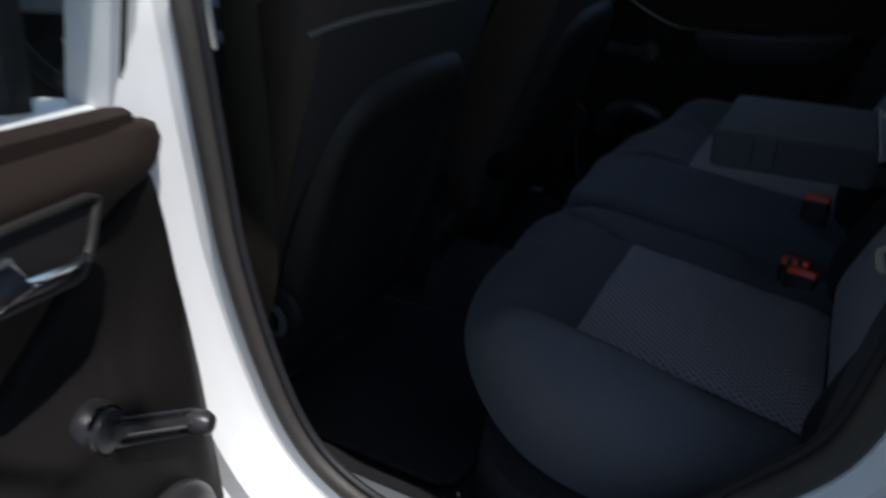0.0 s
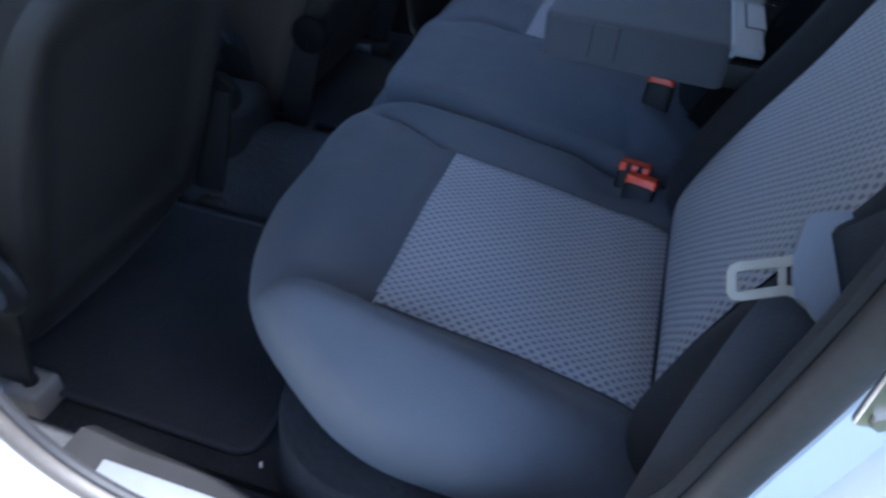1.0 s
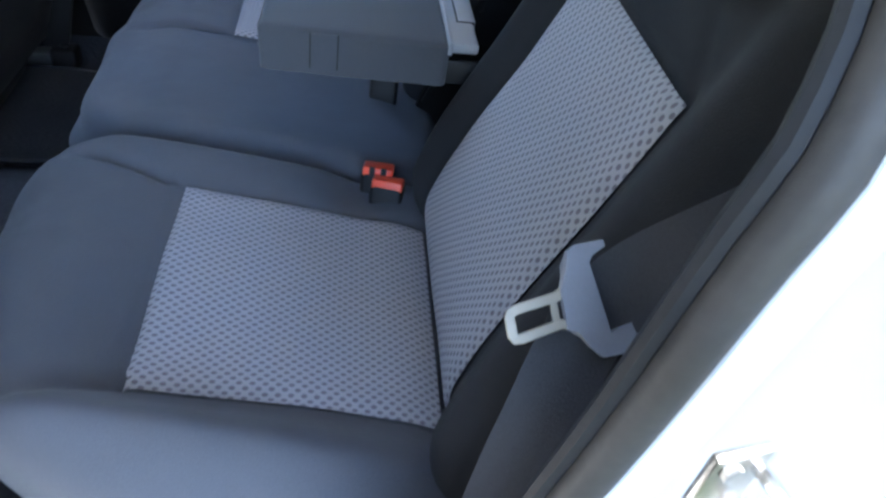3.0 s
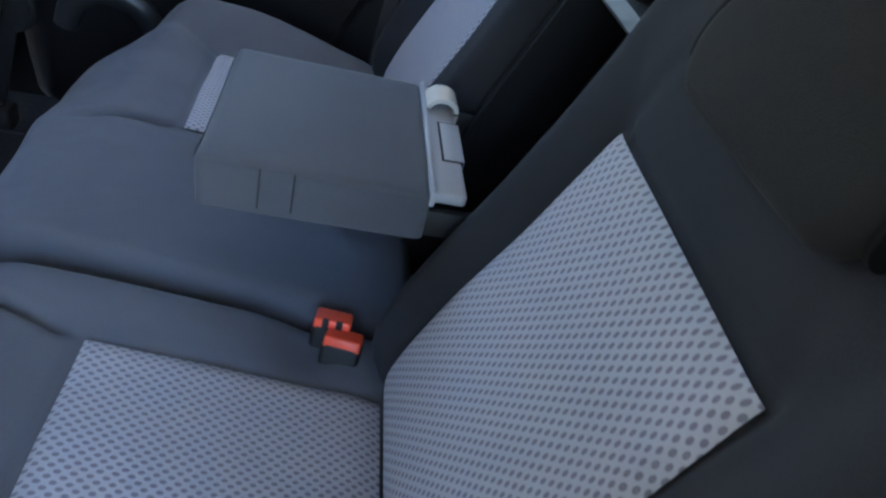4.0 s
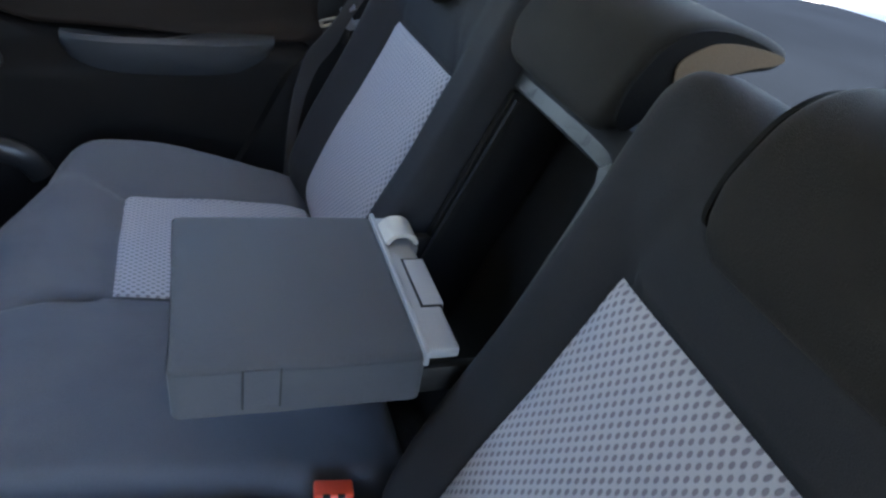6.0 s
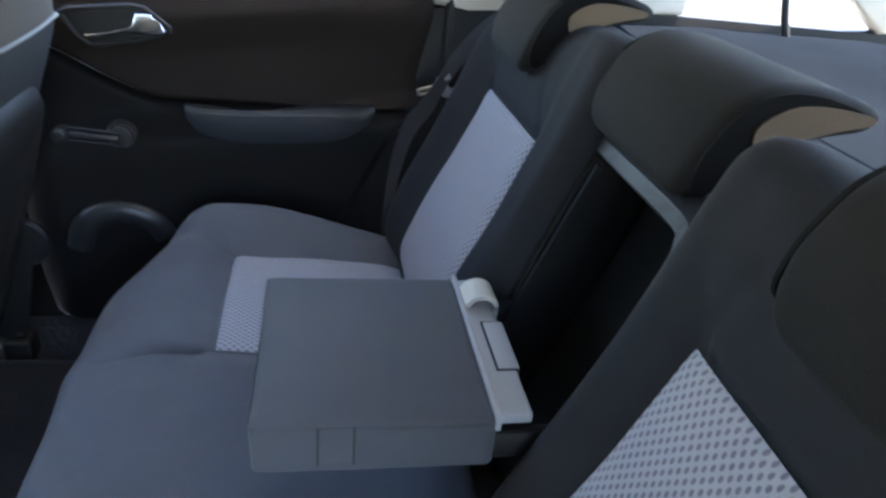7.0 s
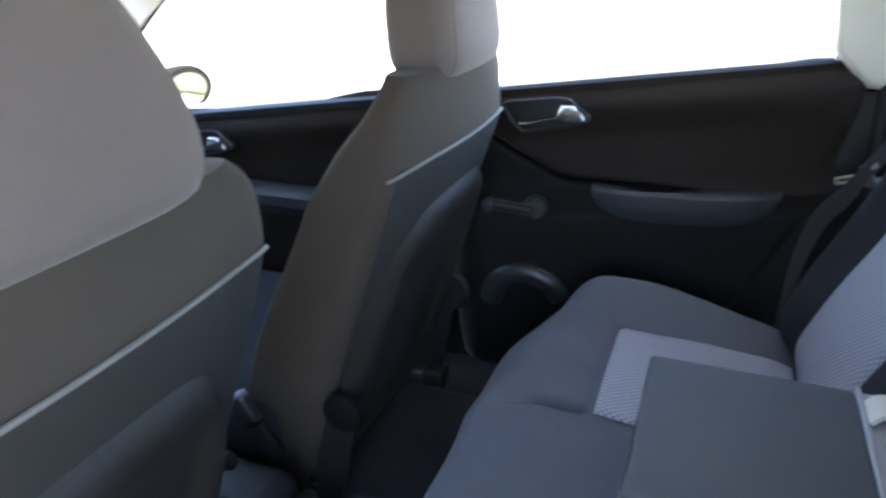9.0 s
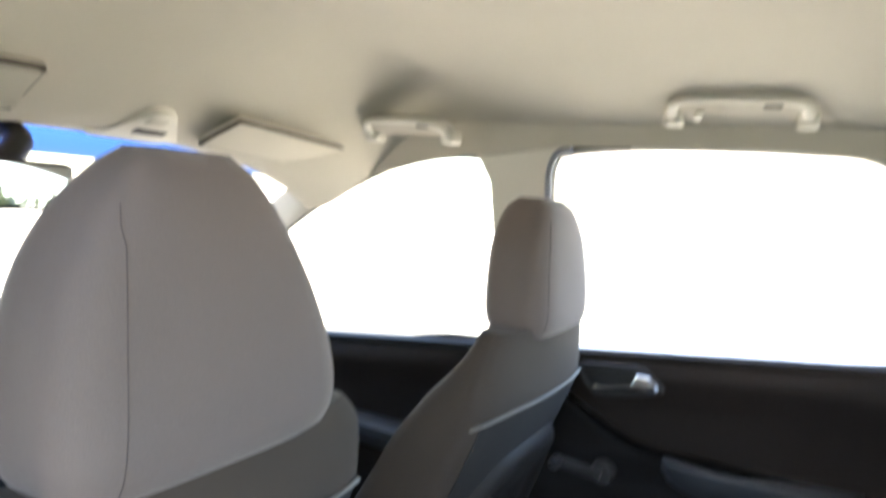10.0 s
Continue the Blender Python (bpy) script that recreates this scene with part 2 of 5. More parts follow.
def smooth_path(pts, per=6, closed=False):
    """Catmull-Rom through the points."""
    pts = [Vector(p) for p in pts]
    n, out = len(pts), []
    for i in range(n if closed else n - 1):
        g = (lambda k: pts[k % n]) if closed else (lambda k: pts[min(max(k, 0), n - 1)])
        p0, p1, p2, p3 = g(i - 1), g(i), g(i + 1), g(i + 2)
        for k in range(per):
            t = k / per
            out.append(0.5 * (2 * p1 + (p2 - p0) * t + (2 * p0 - 5 * p1 + 4 * p2 - p3) * t * t + (3 * p1 - p0 - 3 * p2 + p3) * t ** 3))
    if not closed:
        out.append(pts[-1])
    return out


def sweep(path, profile, up=(0, 0, 1), closed=False, bm=None):
    """A profile of (side, up) points carried along a path."""
    loops, n = [], len(path)
    for i, p in enumerate(path):
        a = path[(i - 1) % n] if closed else path[max(i - 1, 0)]
        c = path[(i + 1) % n] if closed else path[min(i + 1, n - 1)]
        t = (c - a).normalized()
        s = t.cross(Vector(up))
        s = s.normalized() if s.length > 1e-6 else Vector((1, 0, 0))
        u = s.cross(t).normalized()
        loops.append([p + s * q[0] + u * q[1] for q in profile])
    if closed:
        loops.append(loops[0])
    return loft(loops, close_ends=not closed, bm=bm)


def ring(r, n=10, sx=1.0, sy=1.0):
    return [(r * sx * math.cos(2 * math.pi * i / n), r * sy * math.sin(2 * math.pi * i / n)) for i in range(n)]


def turned(profile, n=24, bm=None, m=None):
    """A body of revolution round z from (radius, z) points."""
    b = loft([[(r * math.cos(2 * math.pi * i / n), r * math.sin(2 * math.pi * i / n), z) for i in range(n)] for r, z in profile])
    if m is not None:
        move(b, m)
    return join(bm, b) if bm is not None else b


def slab(outline, fn, thick, r=0.0, seg=2):
    """A plate with the outline of (a, b) points; fn(a, b, d) gives the place at depth d under its face."""
    b = bmesh.new()
    lo = [b.verts.new(fn(p[0], p[1], thick)) for p in outline]
    hi = [b.verts.new(fn(p[0], p[1], 0.0)) for p in outline]
    n = len(outline)
    f1 = b.faces.new(hi)
    b.faces.new(lo[::-1])
    for i in range(n):
        b.faces.new((lo[i], lo[(i + 1) % n], hi[(i + 1) % n], hi[i]))
    if r:
        bmesh.ops.bevel(b, geom=list(f1.edges), offset=r, segments=seg, affect="EDGES", profile=0.5)
    return b


def sdf_box(px, py, x0, x1, y0, y1, rad):
    """Signed distance to a box with its own corner radii: (x1 y1, x1 y0, x0 y1, x0 y0)."""
    cx, cy, hx, hy = (x0 + x1) / 2, (y0 + y1) / 2, (x1 - x0) / 2, (y1 - y0) / 2
    px, py = px - cx, py - cy
    r = (rad[0] if py > 0 else rad[1]) if px > 0 else (rad[2] if py > 0 else rad[3])
    qx, qy = abs(px) - hx + r, abs(py) - hy + r
    return min(max(qx, qy), 0) + math.hypot(max(qx, 0), max(qy, 0)) - r


def box_outline(x0, x1, y0, y1, rad, n=14, per=10):
    """Outline of that box, counter-clockwise."""
    out = []
    cs = [((x1 - rad[0], y1 - rad[0]), rad[0], 0), ((x0 + rad[2], y1 - rad[2]), rad[2], 90), ((x0 + rad[3], y0 + rad[3]), rad[3], 180), ((x1 - rad[1], y0 + rad[1]), rad[1], 270)]
    arcs = []
    for (cx, cy), r, a0 in cs:
        arcs.append([(cx + r * math.cos(radians(a0 + 90 * k / n)), cy + r * math.sin(radians(a0 + 90 * k / n))) for k in range(n + 1)])
    for i, a in enumerate(arcs):
        out += a
        b0, b1 = a[-1], arcs[(i + 1) % 4][0]
        out += [(b0[0] + (b1[0] - b0[0]) * k / per, b0[1] + (b1[1] - b0[1]) * k / per) for k in range(1, per)]
    return out


def pad(outline, centre, fn, rings=26, floor_fn=None, power=0.75):
    """An upholstered pad: rings from the outline to the centre, at fn(a, b) -> place; floor_fn closes it behind."""
    loops = []
    for f in (floor_fn if isinstance(floor_fn, list) else [floor_fn] if floor_fn else []):
        loops += [[f(*p) for p in outline]]
    for k in range(rings):
        s = (1 - k / rings) ** power
        loops.append([fn(centre[0] + s * (p[0] - centre[0]), centre[1] + s * (p[1] - centre[1])) for p in outline])
    b = loft(loops, close_ends=False)
    tip = b.verts.new(fn(*centre))
    b.verts.ensure_lookup_table()
    n = len(outline)
    last = b.verts[len(b.verts) - 1 - n:len(b.verts) - 1]
    for i in range(n):
        b.faces.new((last[i], last[(i + 1) % n], tip))
    if floor_fn:
        b.verts.ensure_lookup_table()
        b.faces.new(b.verts[:n][::-1])
    return b


def patch(corners, fn, nu, nv, name, material, parent, label=""):
    """A stretched cover between four (a, b) corners laid at fn(a, b), with a map in metres."""
    c = [Vector(p) for p in corners]
    at = lambda u, v: (c[0] * (1 - u) + c[1] * u) * (1 - v) + (c[3] * (1 - u) + c[2] * u) * v
    vs, fs, uvs = [], [], []
    for j in range(nv + 1):
        for i in range(nu + 1):
            p = at(i / nu, j / nv)
            vs.append(fn(p.x, p.y))
            uvs.append((p.x, p.y))
    for j in range(nv):
        for i in range(nu):
            a = j * (nu + 1) + i
            fs.append((a, a + 1, a + nu + 2, a + nu + 1))
    me = bpy.data.meshes.new(name)
    me.from_pydata([tuple(v) for v in vs], [], fs)
    layer = me.uv_layers.new(name="map")
    for lp in me.loops:
        layer.data[lp.index].uv = uvs[lp.vertex_index]
    for p in me.polygons:
        p.use_smooth = True
    me.materials.append(material)
    ob = new(name, me)
    ob.parent = parent
    if label:
        ob["label"] = label
    return ob


def bell(d, w):
    return math.exp(-(d / w) ** 2)


def step(a, b, x):
    t = min(max((x - a) / (b - a), 0), 1)
    return t * t * (3 - 2 * t)


def seg_dist(px, py, a, b):
    ax, ay, bx, by = a[0], a[1], b[0], b[1]
    t = min(max(((px - ax) * (bx - ax) + (py - ay) * (by - ay)) / ((bx - ax) ** 2 + (by - ay) ** 2), 0), 1)
    return math.hypot(px - ax - t * (bx - ax), py - ay - t * (by - ay))


# ---- setting: ground and surroundings ----
def ground():
    bm = bmesh.new()
    n = 40
    co = [math.copysign(abs(k / n) ** 3 * 900, k) for k in range(-n, n + 1)]
    vs = [[bm.verts.new((x, y, 0.02 * noise.noise(Vector((x * 0.4, y * 0.4, 0))))) for x in co] for y in co]
    for j in range(2 * n):
        for i in range(2 * n):
            bm.faces.new((vs[j][i], vs[j][i + 1], vs[j + 1][i + 1], vs[j + 1][i]))
    tagged(part("ground", bm, EARTH), "pale dry sandy ground under the parked car", "ground", kind="structure")


def hedge(x0, x1, y0, y1, h, count, seed):
    rnd = random.Random(seed)
    vs, fs = [], []
    for _ in range(count):
        c = Vector((rnd.uniform(x0, x1), rnd.uniform(y0, y1), h * (rnd.random() ** 0.6) * rnd.uniform(0.7, 1.1)))
        s = rnd.uniform(0.12, 0.3)
        m = Euler([rnd.uniform(0, 6.28) for _ in range(3)]).to_matrix()
        k = len(vs)
        vs += [tuple(c + m @ Vector(p) * s) for p in ((-1, 0, 0), (0, -0.45, 0.1), (1, 0, 0), (0, 0.45, 0.1))]
        fs.append((k, k + 1, k + 2, k + 3))
    me = bpy.data.meshes.new("hedge")
    me.from_pydata(vs, [], fs)
    me.materials.append(LEAF)
    tagged(new("hedge", me), "rough green hedge at the edge of the yard", "hedge", kind="stuff")


ground()
# hedge mirrored in the front window; set near and tall to block light
hedge(-2.9, -1.9, 1.25, 9, 4.4, 17000, 3)


def lawn(xs, ys, material, label):
    bm = bmesh.new()
    up = [[bm.verts.new((x, y, 0.045 + 0.012 * noise.noise(Vector((x, y, 0))))) for x in xs] for y in ys]
    for j in range(len(ys) - 1):
        for i in range(len(xs) - 1):
            bm.faces.new((up[j][i], up[j][i + 1], up[j + 1][i + 1], up[j + 1][i]))
    ext = bmesh.ops.extrude_face_region(bm, geom=bm.faces[:])
    for v in ext["geom"]:
        if isinstance(v, bmesh.types.BMVert):
            v.co.z -= 0.08
    tagged(part("lawn", bm, material), label, "lawn", kind="structure")


# unseen grass beside the car, added to lower light bounced off the ground
lawn([-30, -12, -6, -4, -3, -2.2, -1.5, -1.0], [-30, -12, -6, -3, 0, 3, 6, 12, 30], GRASS, "strip of dark grass added out of view to cut ground bounce")
# grass out of view stands in for foliage in the wing mirror
lawn([4.0, 4.8, 5.6, 6.4, 7.2], [-5.0, -4.0, -3.0, -2.0, -1.0], DRYGRASS, "patch of yellow-green grass added to tint the wing mirror")


hedge(-12, 26, -17, -15, 2.4, 8000, 4)


def unseen_tree(x, y, crown, size, leaves, seed):
    """An added tree out of view that blocks light: tapered trunk, forked limbs and a ragged crown of small leaves in
    clumps.
    """
    rnd = random.Random(seed)
    t = thing("unseen_tree", "broad green tree added out of view to shade the parked car", "tree", pose(x, y, 0))
    trunk = smooth_path([(0, 0, -0.1), (0.03, 0.02, 0.6), (-0.02, 0.05, 1.3), (0.02, 0.03, 2.1)], 5)
    part("trunk", loft([[p + Vector((q[0], q[1], 0)) * (1.35 - 0.6 * i / len(trunk)) for q in ring(0.09, 10)] for i, p in enumerate(trunk)]), BARK, t)
    mid = Vector(crown) - Vector((x, y, 0))
    for k in range(7):
        a = 2 * math.pi * k / 7 + rnd.uniform(-0.3, 0.3)
        end = mid + Vector((math.cos(a) * size[0] * 0.75, math.sin(a) * size[1] * 0.75, rnd.uniform(-0.2, 0.5) * size[2]))
        path = smooth_path([(0.02, 0.03, 1.9), Vector((0, 0, 2.1)).lerp(end, 0.45) + Vector((0, 0, 0.15)), end], 5)
        part("limb", loft([[p + Vector((q[0], q[1], 0)) * (1.05 - i / len(path)) for q in ring(0.05, 7)] for i, p in enumerate(path)]), BARK, t)
    clumps = []
    for _ in range(120):
        d = Vector((rnd.gauss(0, 1), rnd.gauss(0, 1), rnd.gauss(0, 1))).normalized() * rnd.uniform(0.35, 1.0)
        clumps.append(mid + Vector((d.x * size[0], d.y * size[1], d.z * size[2])))
    vs, fs = [], []
    for _ in range(leaves):
        c = rnd.choice(clumps) + Vector((rnd.gauss(0, 0.16), rnd.gauss(0, 0.16), rnd.gauss(0, 0.13)))
        m = Euler([rnd.uniform(0, 6.28) for _ in range(3)]).to_matrix()
        sz, k = rnd.uniform(0.05, 0.09), len(vs)
        vs += [tuple(c + m @ Vector(p) * sz) for p in ((-1, 0, 0), (0, -0.5, 0.12), (1, 0, 0), (0, 0.5, 0.12))]
        fs.append((k, k + 1, k + 2, k + 3))
    me = bpy.data.meshes.new("crown")
    me.from_pydata(vs, [], fs)
    me.materials.append(LEAF)
    c = new("crown", me)
    c.parent = t


# out of view; its crown cuts high sky light at the open door
unseen_tree(-2.6, -1.4, (-2.1, -0.2, 3.1), (0.62, 1.9, 0.6), 12000, 8)


# ---- car shell: floor, sill, sides, roof ----
RX = lambda z: 0.70 - 0.30 * (z - 1.0)          # inner side of the glass line over the belt
BELT = lambda y: 1.043 - 0.112 * y              # belt line of the side windows


def car_floor():
    xs = [-0.665 + 1.33 * i / 60 for i in range(61)]
    ys = [-0.95 + 2.75 * j / 90 for j in range(91)]

    def z(x, y):
        h = 0.325 + 0.11 * bell(x, 0.14) ** 1.0 * step(0.0, 0.08, 1 - abs(x) / 0.3)
        h += 0.03 * step(0.56, 0.64, abs(x))
        h += 0.10 * step(0.42, 0.30, y)
        h += 0.35 * step(1.35, 1.8, y)
        return h + 0.003 * noise.noise(Vector((x * 9, y * 9, 0)))
    bm = bmesh.new()
    top = [[bm.verts.new((x, y, z(x, y))) for x in xs] for y in ys]
    for j in range(90):
        for i in range(60):
            bm.faces.new((top[j][i], top[j][i + 1], top[j + 1][i + 1], top[j + 1][i]))
    e = [v for v in bm.edges if v.is_boundary]
    r = bmesh.ops.extrude_edge_only(bm, edges=e)
    low = [v for v in r["geom"] if isinstance(v, bmesh.types.BMVert)]
    for v in low:
        v.co.z = 0.24
    bmesh.ops.contextual_create(bm, geom=[v for v in r["geom"] if isinstance(v, bmesh.types.BMEdge)])
    tagged(part("floor", bm, CARPET), "black carpeted car floor with a centre tunnel", "carpet floor", kind="structure")


def heel_board():
    """Carpeted step under the rear bench, rounded where it meets the sills."""
    ol = box_outline(-0.60, 0.60, -0.05, 0.475, (0.13, 0.02, 0.13, 0.02), 12, 16)
    rows = []
    for z, k in ((0.30, 1.05), (0.33, 1.045), (0.355, 1.02), (0.40, 1.0), (0.44, 0.985), (0.452, 0.97)):
        rows.append([Vector((x * (1 if z > 0.35 else 1.0), 0.2 + (y - 0.2) * k, z + 0.004 * noise.noise(Vector((x * 12, y * 12, z * 8))))) for x, y in ol])
    tagged(part("trim_heel_board", loft(rows), CARPET), "black carpeted step under the rear bench", "carpet floor", kind="structure")


# outline of the rear door opening, as (y, z), from the B-pillar's top round the sill and up the rear arch
APERTURE = [(0.70, 1.30), (0.705, 1.15), (0.70, 1.0), (0.697, 0.85), (0.69, 0.70), (0.665, 0.56), (0.625, 0.47), (0.555, 0.42), (0.46, 0.405), (0.35, 0.418), (0.265, 0.465), (0.20, 0.545),
            (0.143, 0.63), (0.090, 0.71), (0.070, 0.80), (0.056, 0.88), (0.044, 0.97), (0.03, 1.06), (0.055, 1.17), (0.11, 1.28), (0.20, 1.345), (0.36, 1.365), (0.54, 1.365), (0.655, 1.35)]


def side_x(z):
    return -0.695 + (0.30 * (z - 1.0) if z > 1.0 else 0.05 * (0.75 - z) if z < 0.75 else 0.0)


def aperture_loops(offsets):
    """Loops round the rear opening: (offset outwards, shift in x)."""
    base = [Vector((0, y, z)) for y, z in APERTURE]
    base = smooth_path(base, 5, closed=True)
    c = Vector((0, 0.40, 0.86))
    out = []
    for off, dx in offsets:
        lp = []
        n = len(base)
        for i, p in enumerate(base):
            t = (base[(i + 1) % n] - base[i - 1]).normalized()
            nrm = Vector((0, t.z, -t.y))
            if nrm.dot(p - c) < 0:
                nrm = -nrm
            q = p + nrm * off
            lp.append(Vector((side_x(p.z) + dx, q.y, q.z)))
        out.append(lp)
    return out


def left_side():
    # painted jamb with a stepped flange, then the outer skin of the car
    lp = aperture_loops([(0.004, 0.01), (0.012, 0.0), (0.03, -0.004), (0.04, -0.02), (0.046, -0.05), (0.055, -0.062), (0.085, -0.066), (0.10, -0.08), (0.108, -0.115)])
    outer = []
    for p in lp[-1]:
        d = Vector((0, p.y - 0.40, p.z - 0.86))
        k = min((1.25 if d.y > 0 else 1.35) / max(abs(d.y), 1e-3), (0.585 if d.z > 0 else 0.62) / max(abs(d.z), 1e-3))
        k = max(k, 1.0)
        outer.append(Vector((-0.83 + 0.30 * max(0, 0.86 + d.z * k - 1.0), 0.40 + d.y * k, 0.86 + d.z * k)))
    b = loft(lp + [outer], close_ends=False)
    # opening of the front door's window
    win = [(0.772, BELT(0.772) - 0.045), (1.60, BELT(1.6) - 0.03), (1.22, 1.30), (0.752, 1.345)]
    flat = [f for f in b.faces if all(v.co.x < -0.70 for v in f.verts) and max(v.co.y for v in f.verts) > 0.82]
    for (ya, za), (yb, zb) in zip(win, win[1:] + win[:1]):
        cut = [g for f in flat if f.is_valid for g in (f, *f.edges, *f.verts)]
        r = bmesh.ops.bisect_plane(b, geom=list(dict.fromkeys(cut)), plane_co=(0, ya, za), plane_no=(0, zb - za, ya - yb))
        flat = list(dict.fromkeys([f for f in flat if f.is_valid] + [g for g in r["geom"] if isinstance(g, bmesh.types.BMFace)]))

    def in_window(p):
        return all((yb - ya) * (p.z - za) - (zb - za) * (p.y - ya) > 0 for (ya, za), (yb, zb) in zip(win, win[1:] + win[:1]))
    bmesh.ops.delete(b, geom=[f for f in b.faces if f.calc_center_median().x < -0.70 and in_window(f.calc_center_median())], context="FACES")
    tagged(part("wall_left", b, PAINT, angle=30), "white painted door jamb and body side of the car", "car body", kind="structure")
    wx = lambda z: -0.822 + 0.30 * max(0, z - 1.0)
    path = smooth_path([Vector((wx(z) - 0.006, y, z)) for y, z in [((1 - k) * p[0] + k * q[0], (1 - k) * p[1] + k * q[1]) for p, q in zip(win, win[1:] + win[:1]) for k in (0.04, 0.35, 0.65, 0.96)]], 4, closed=True)
    tagged(part("trim_front_seal", sweep(path, ring(0.016, 8, 0.7, 1.0), up=(1, 0, 0), closed=True), RUBBER), "black rubber seal round the front door window", "window seal", kind="structure")
    pane = tagged(part("window_7", slab(win, lambda y, z, d: (wx(z) + 0.008 + d, y, z), 0.004), GLASSDARK, smooth=False), "closed front door window mirroring the hedge", "window", kind="structure")
    pane.visible_shadow = False
    # rubber seal on the flange: a bulb and a flat lip with a groove between
    path = aperture_loops([(0.0, 0.006)])[0]
    tagged(part("trim_seal", sweep(path, ring(0.0115, 12), up=(1, 0, 0), closed=True), SEALRUBBER), "black rubber seal round the door opening", "door seal", kind="structure")
    lip = aperture_loops([(-0.012, 0.014)])[0]
    tagged(part("trim_seal_lip", sweep(lip, ring(0.0060, 8), up=(1, 0, 0), closed=True), SEALDARK), "thin inner lip of the black door seal", "door seal", kind="structure")
    # inner trim behind the seal
    ip = aperture_loops([(0.002, 0.012), (0.010, 0.020), (0.05, 0.026), (0.11, 0.034), (0.22, 0.045)])
    tagged(part("trim_pillar_left", loft(ip, close_ends=False), BLACKTRIM), "dark plastic lining inside the door opening", "pillar trim", kind="structure")


def scuff():
    s = thing("sill_cover", "black plastic sill cover with a brushed metal plate", "sill cover", kind="structure")
    rows = []
    for i in range(31):
        y = 0.30 + 0.37 * i / 30
        lift = 0.012 * step(0.60, 0.67, y) + 0.012 * step(0.38, 0.30, y)
        rows.append([Vector(p) for p in ((-0.664, y, 0.385 + lift), (-0.656, y, 0.396 + lift), (-0.60, y, 0.394 + lift), (-0.585, y, 0.378 + lift), (-0.58, y, 0.33), (-0.664, y, 0.33))])
    part("cover", loft(rows), SILLPLASTIC, s)
    part("scuff_plate", box(-0.648, -0.622, 0.405, 0.640, 0.393, 0.3985, 0.0015), SCUFF, s, "brushed metal scuff plate")


def headliner():
    def z(x, y):
        h = 1.525 - 0.125 * (abs(x) / 0.6) ** 3.0
        h -= 0.168 * step(0.88, 1.30, y) ** 1.5 + 0.018 * step(1.12, 1.34, y)
        h -= 0.018 * step(0.95, 1.15, y) * (1 - (x / 0.62) ** 2)
        h -= 0.09 * step(0.0, -0.50, y)
        return h
    bm = bmesh.new()
    xs = [-0.605 + 1.21 * i / 48 for i in range(49)]
    ys = [-0.44 + 1.755 * j / 60 for j in range(61)]
    lo = [[bm.verts.new((x, y, z(x, y))) for x in xs] for y in ys]
    for j in range(60):
        for i in range(48):
            bm.faces.new((lo[j][i], lo[j][i + 1], lo[j + 1][i + 1], lo[j + 1][i]))
    ext = bmesh.ops.extrude_face_region(bm, geom=bm.faces[:])
    for v in ext["geom"]:
        if isinstance(v, bmesh.types.BMVert):
            v.co.z += 0.03
            v.co.x *= 1.03
    tagged(part("ceiling", bm, HEADLINER), "beige cloth headliner with curved edges", "headliner", kind="structure")
    # outer roof skin
    bm = bmesh.new()
    up = [[bm.verts.new((x * 1.17, y * 1.03, z(x, y) + 0.055)) for x in xs] for y in ys]
    for j in range(60):
        for i in range(48):
            bm.faces.new((up[j][i], up[j][i + 1], up[j + 1][i + 1], up[j + 1][i]))
    ext = bmesh.ops.extrude_face_region(bm, geom=bm.faces[:])
    for v in ext["geom"]:
        if isinstance(v, bmesh.types.BMVert):
            v.co.z += 0.012
    tagged(part("roof", bm, PAINT), "white painted car roof", "car roof", kind="structure")


def side_panel(name, outline, material, label, category, depth=0.03, r=0.008, sign=1, push=0.0):
    """A trim piece lying on the side's glass line; outline as (y, z)."""
    fn = lambda y, z, d: (sign * ((RX(z) if z > 0.97 else 0.709) - push + d), y, z)
    return tagged(part(name, slab(outline, fn, depth, r), material), label, category, kind="structure")


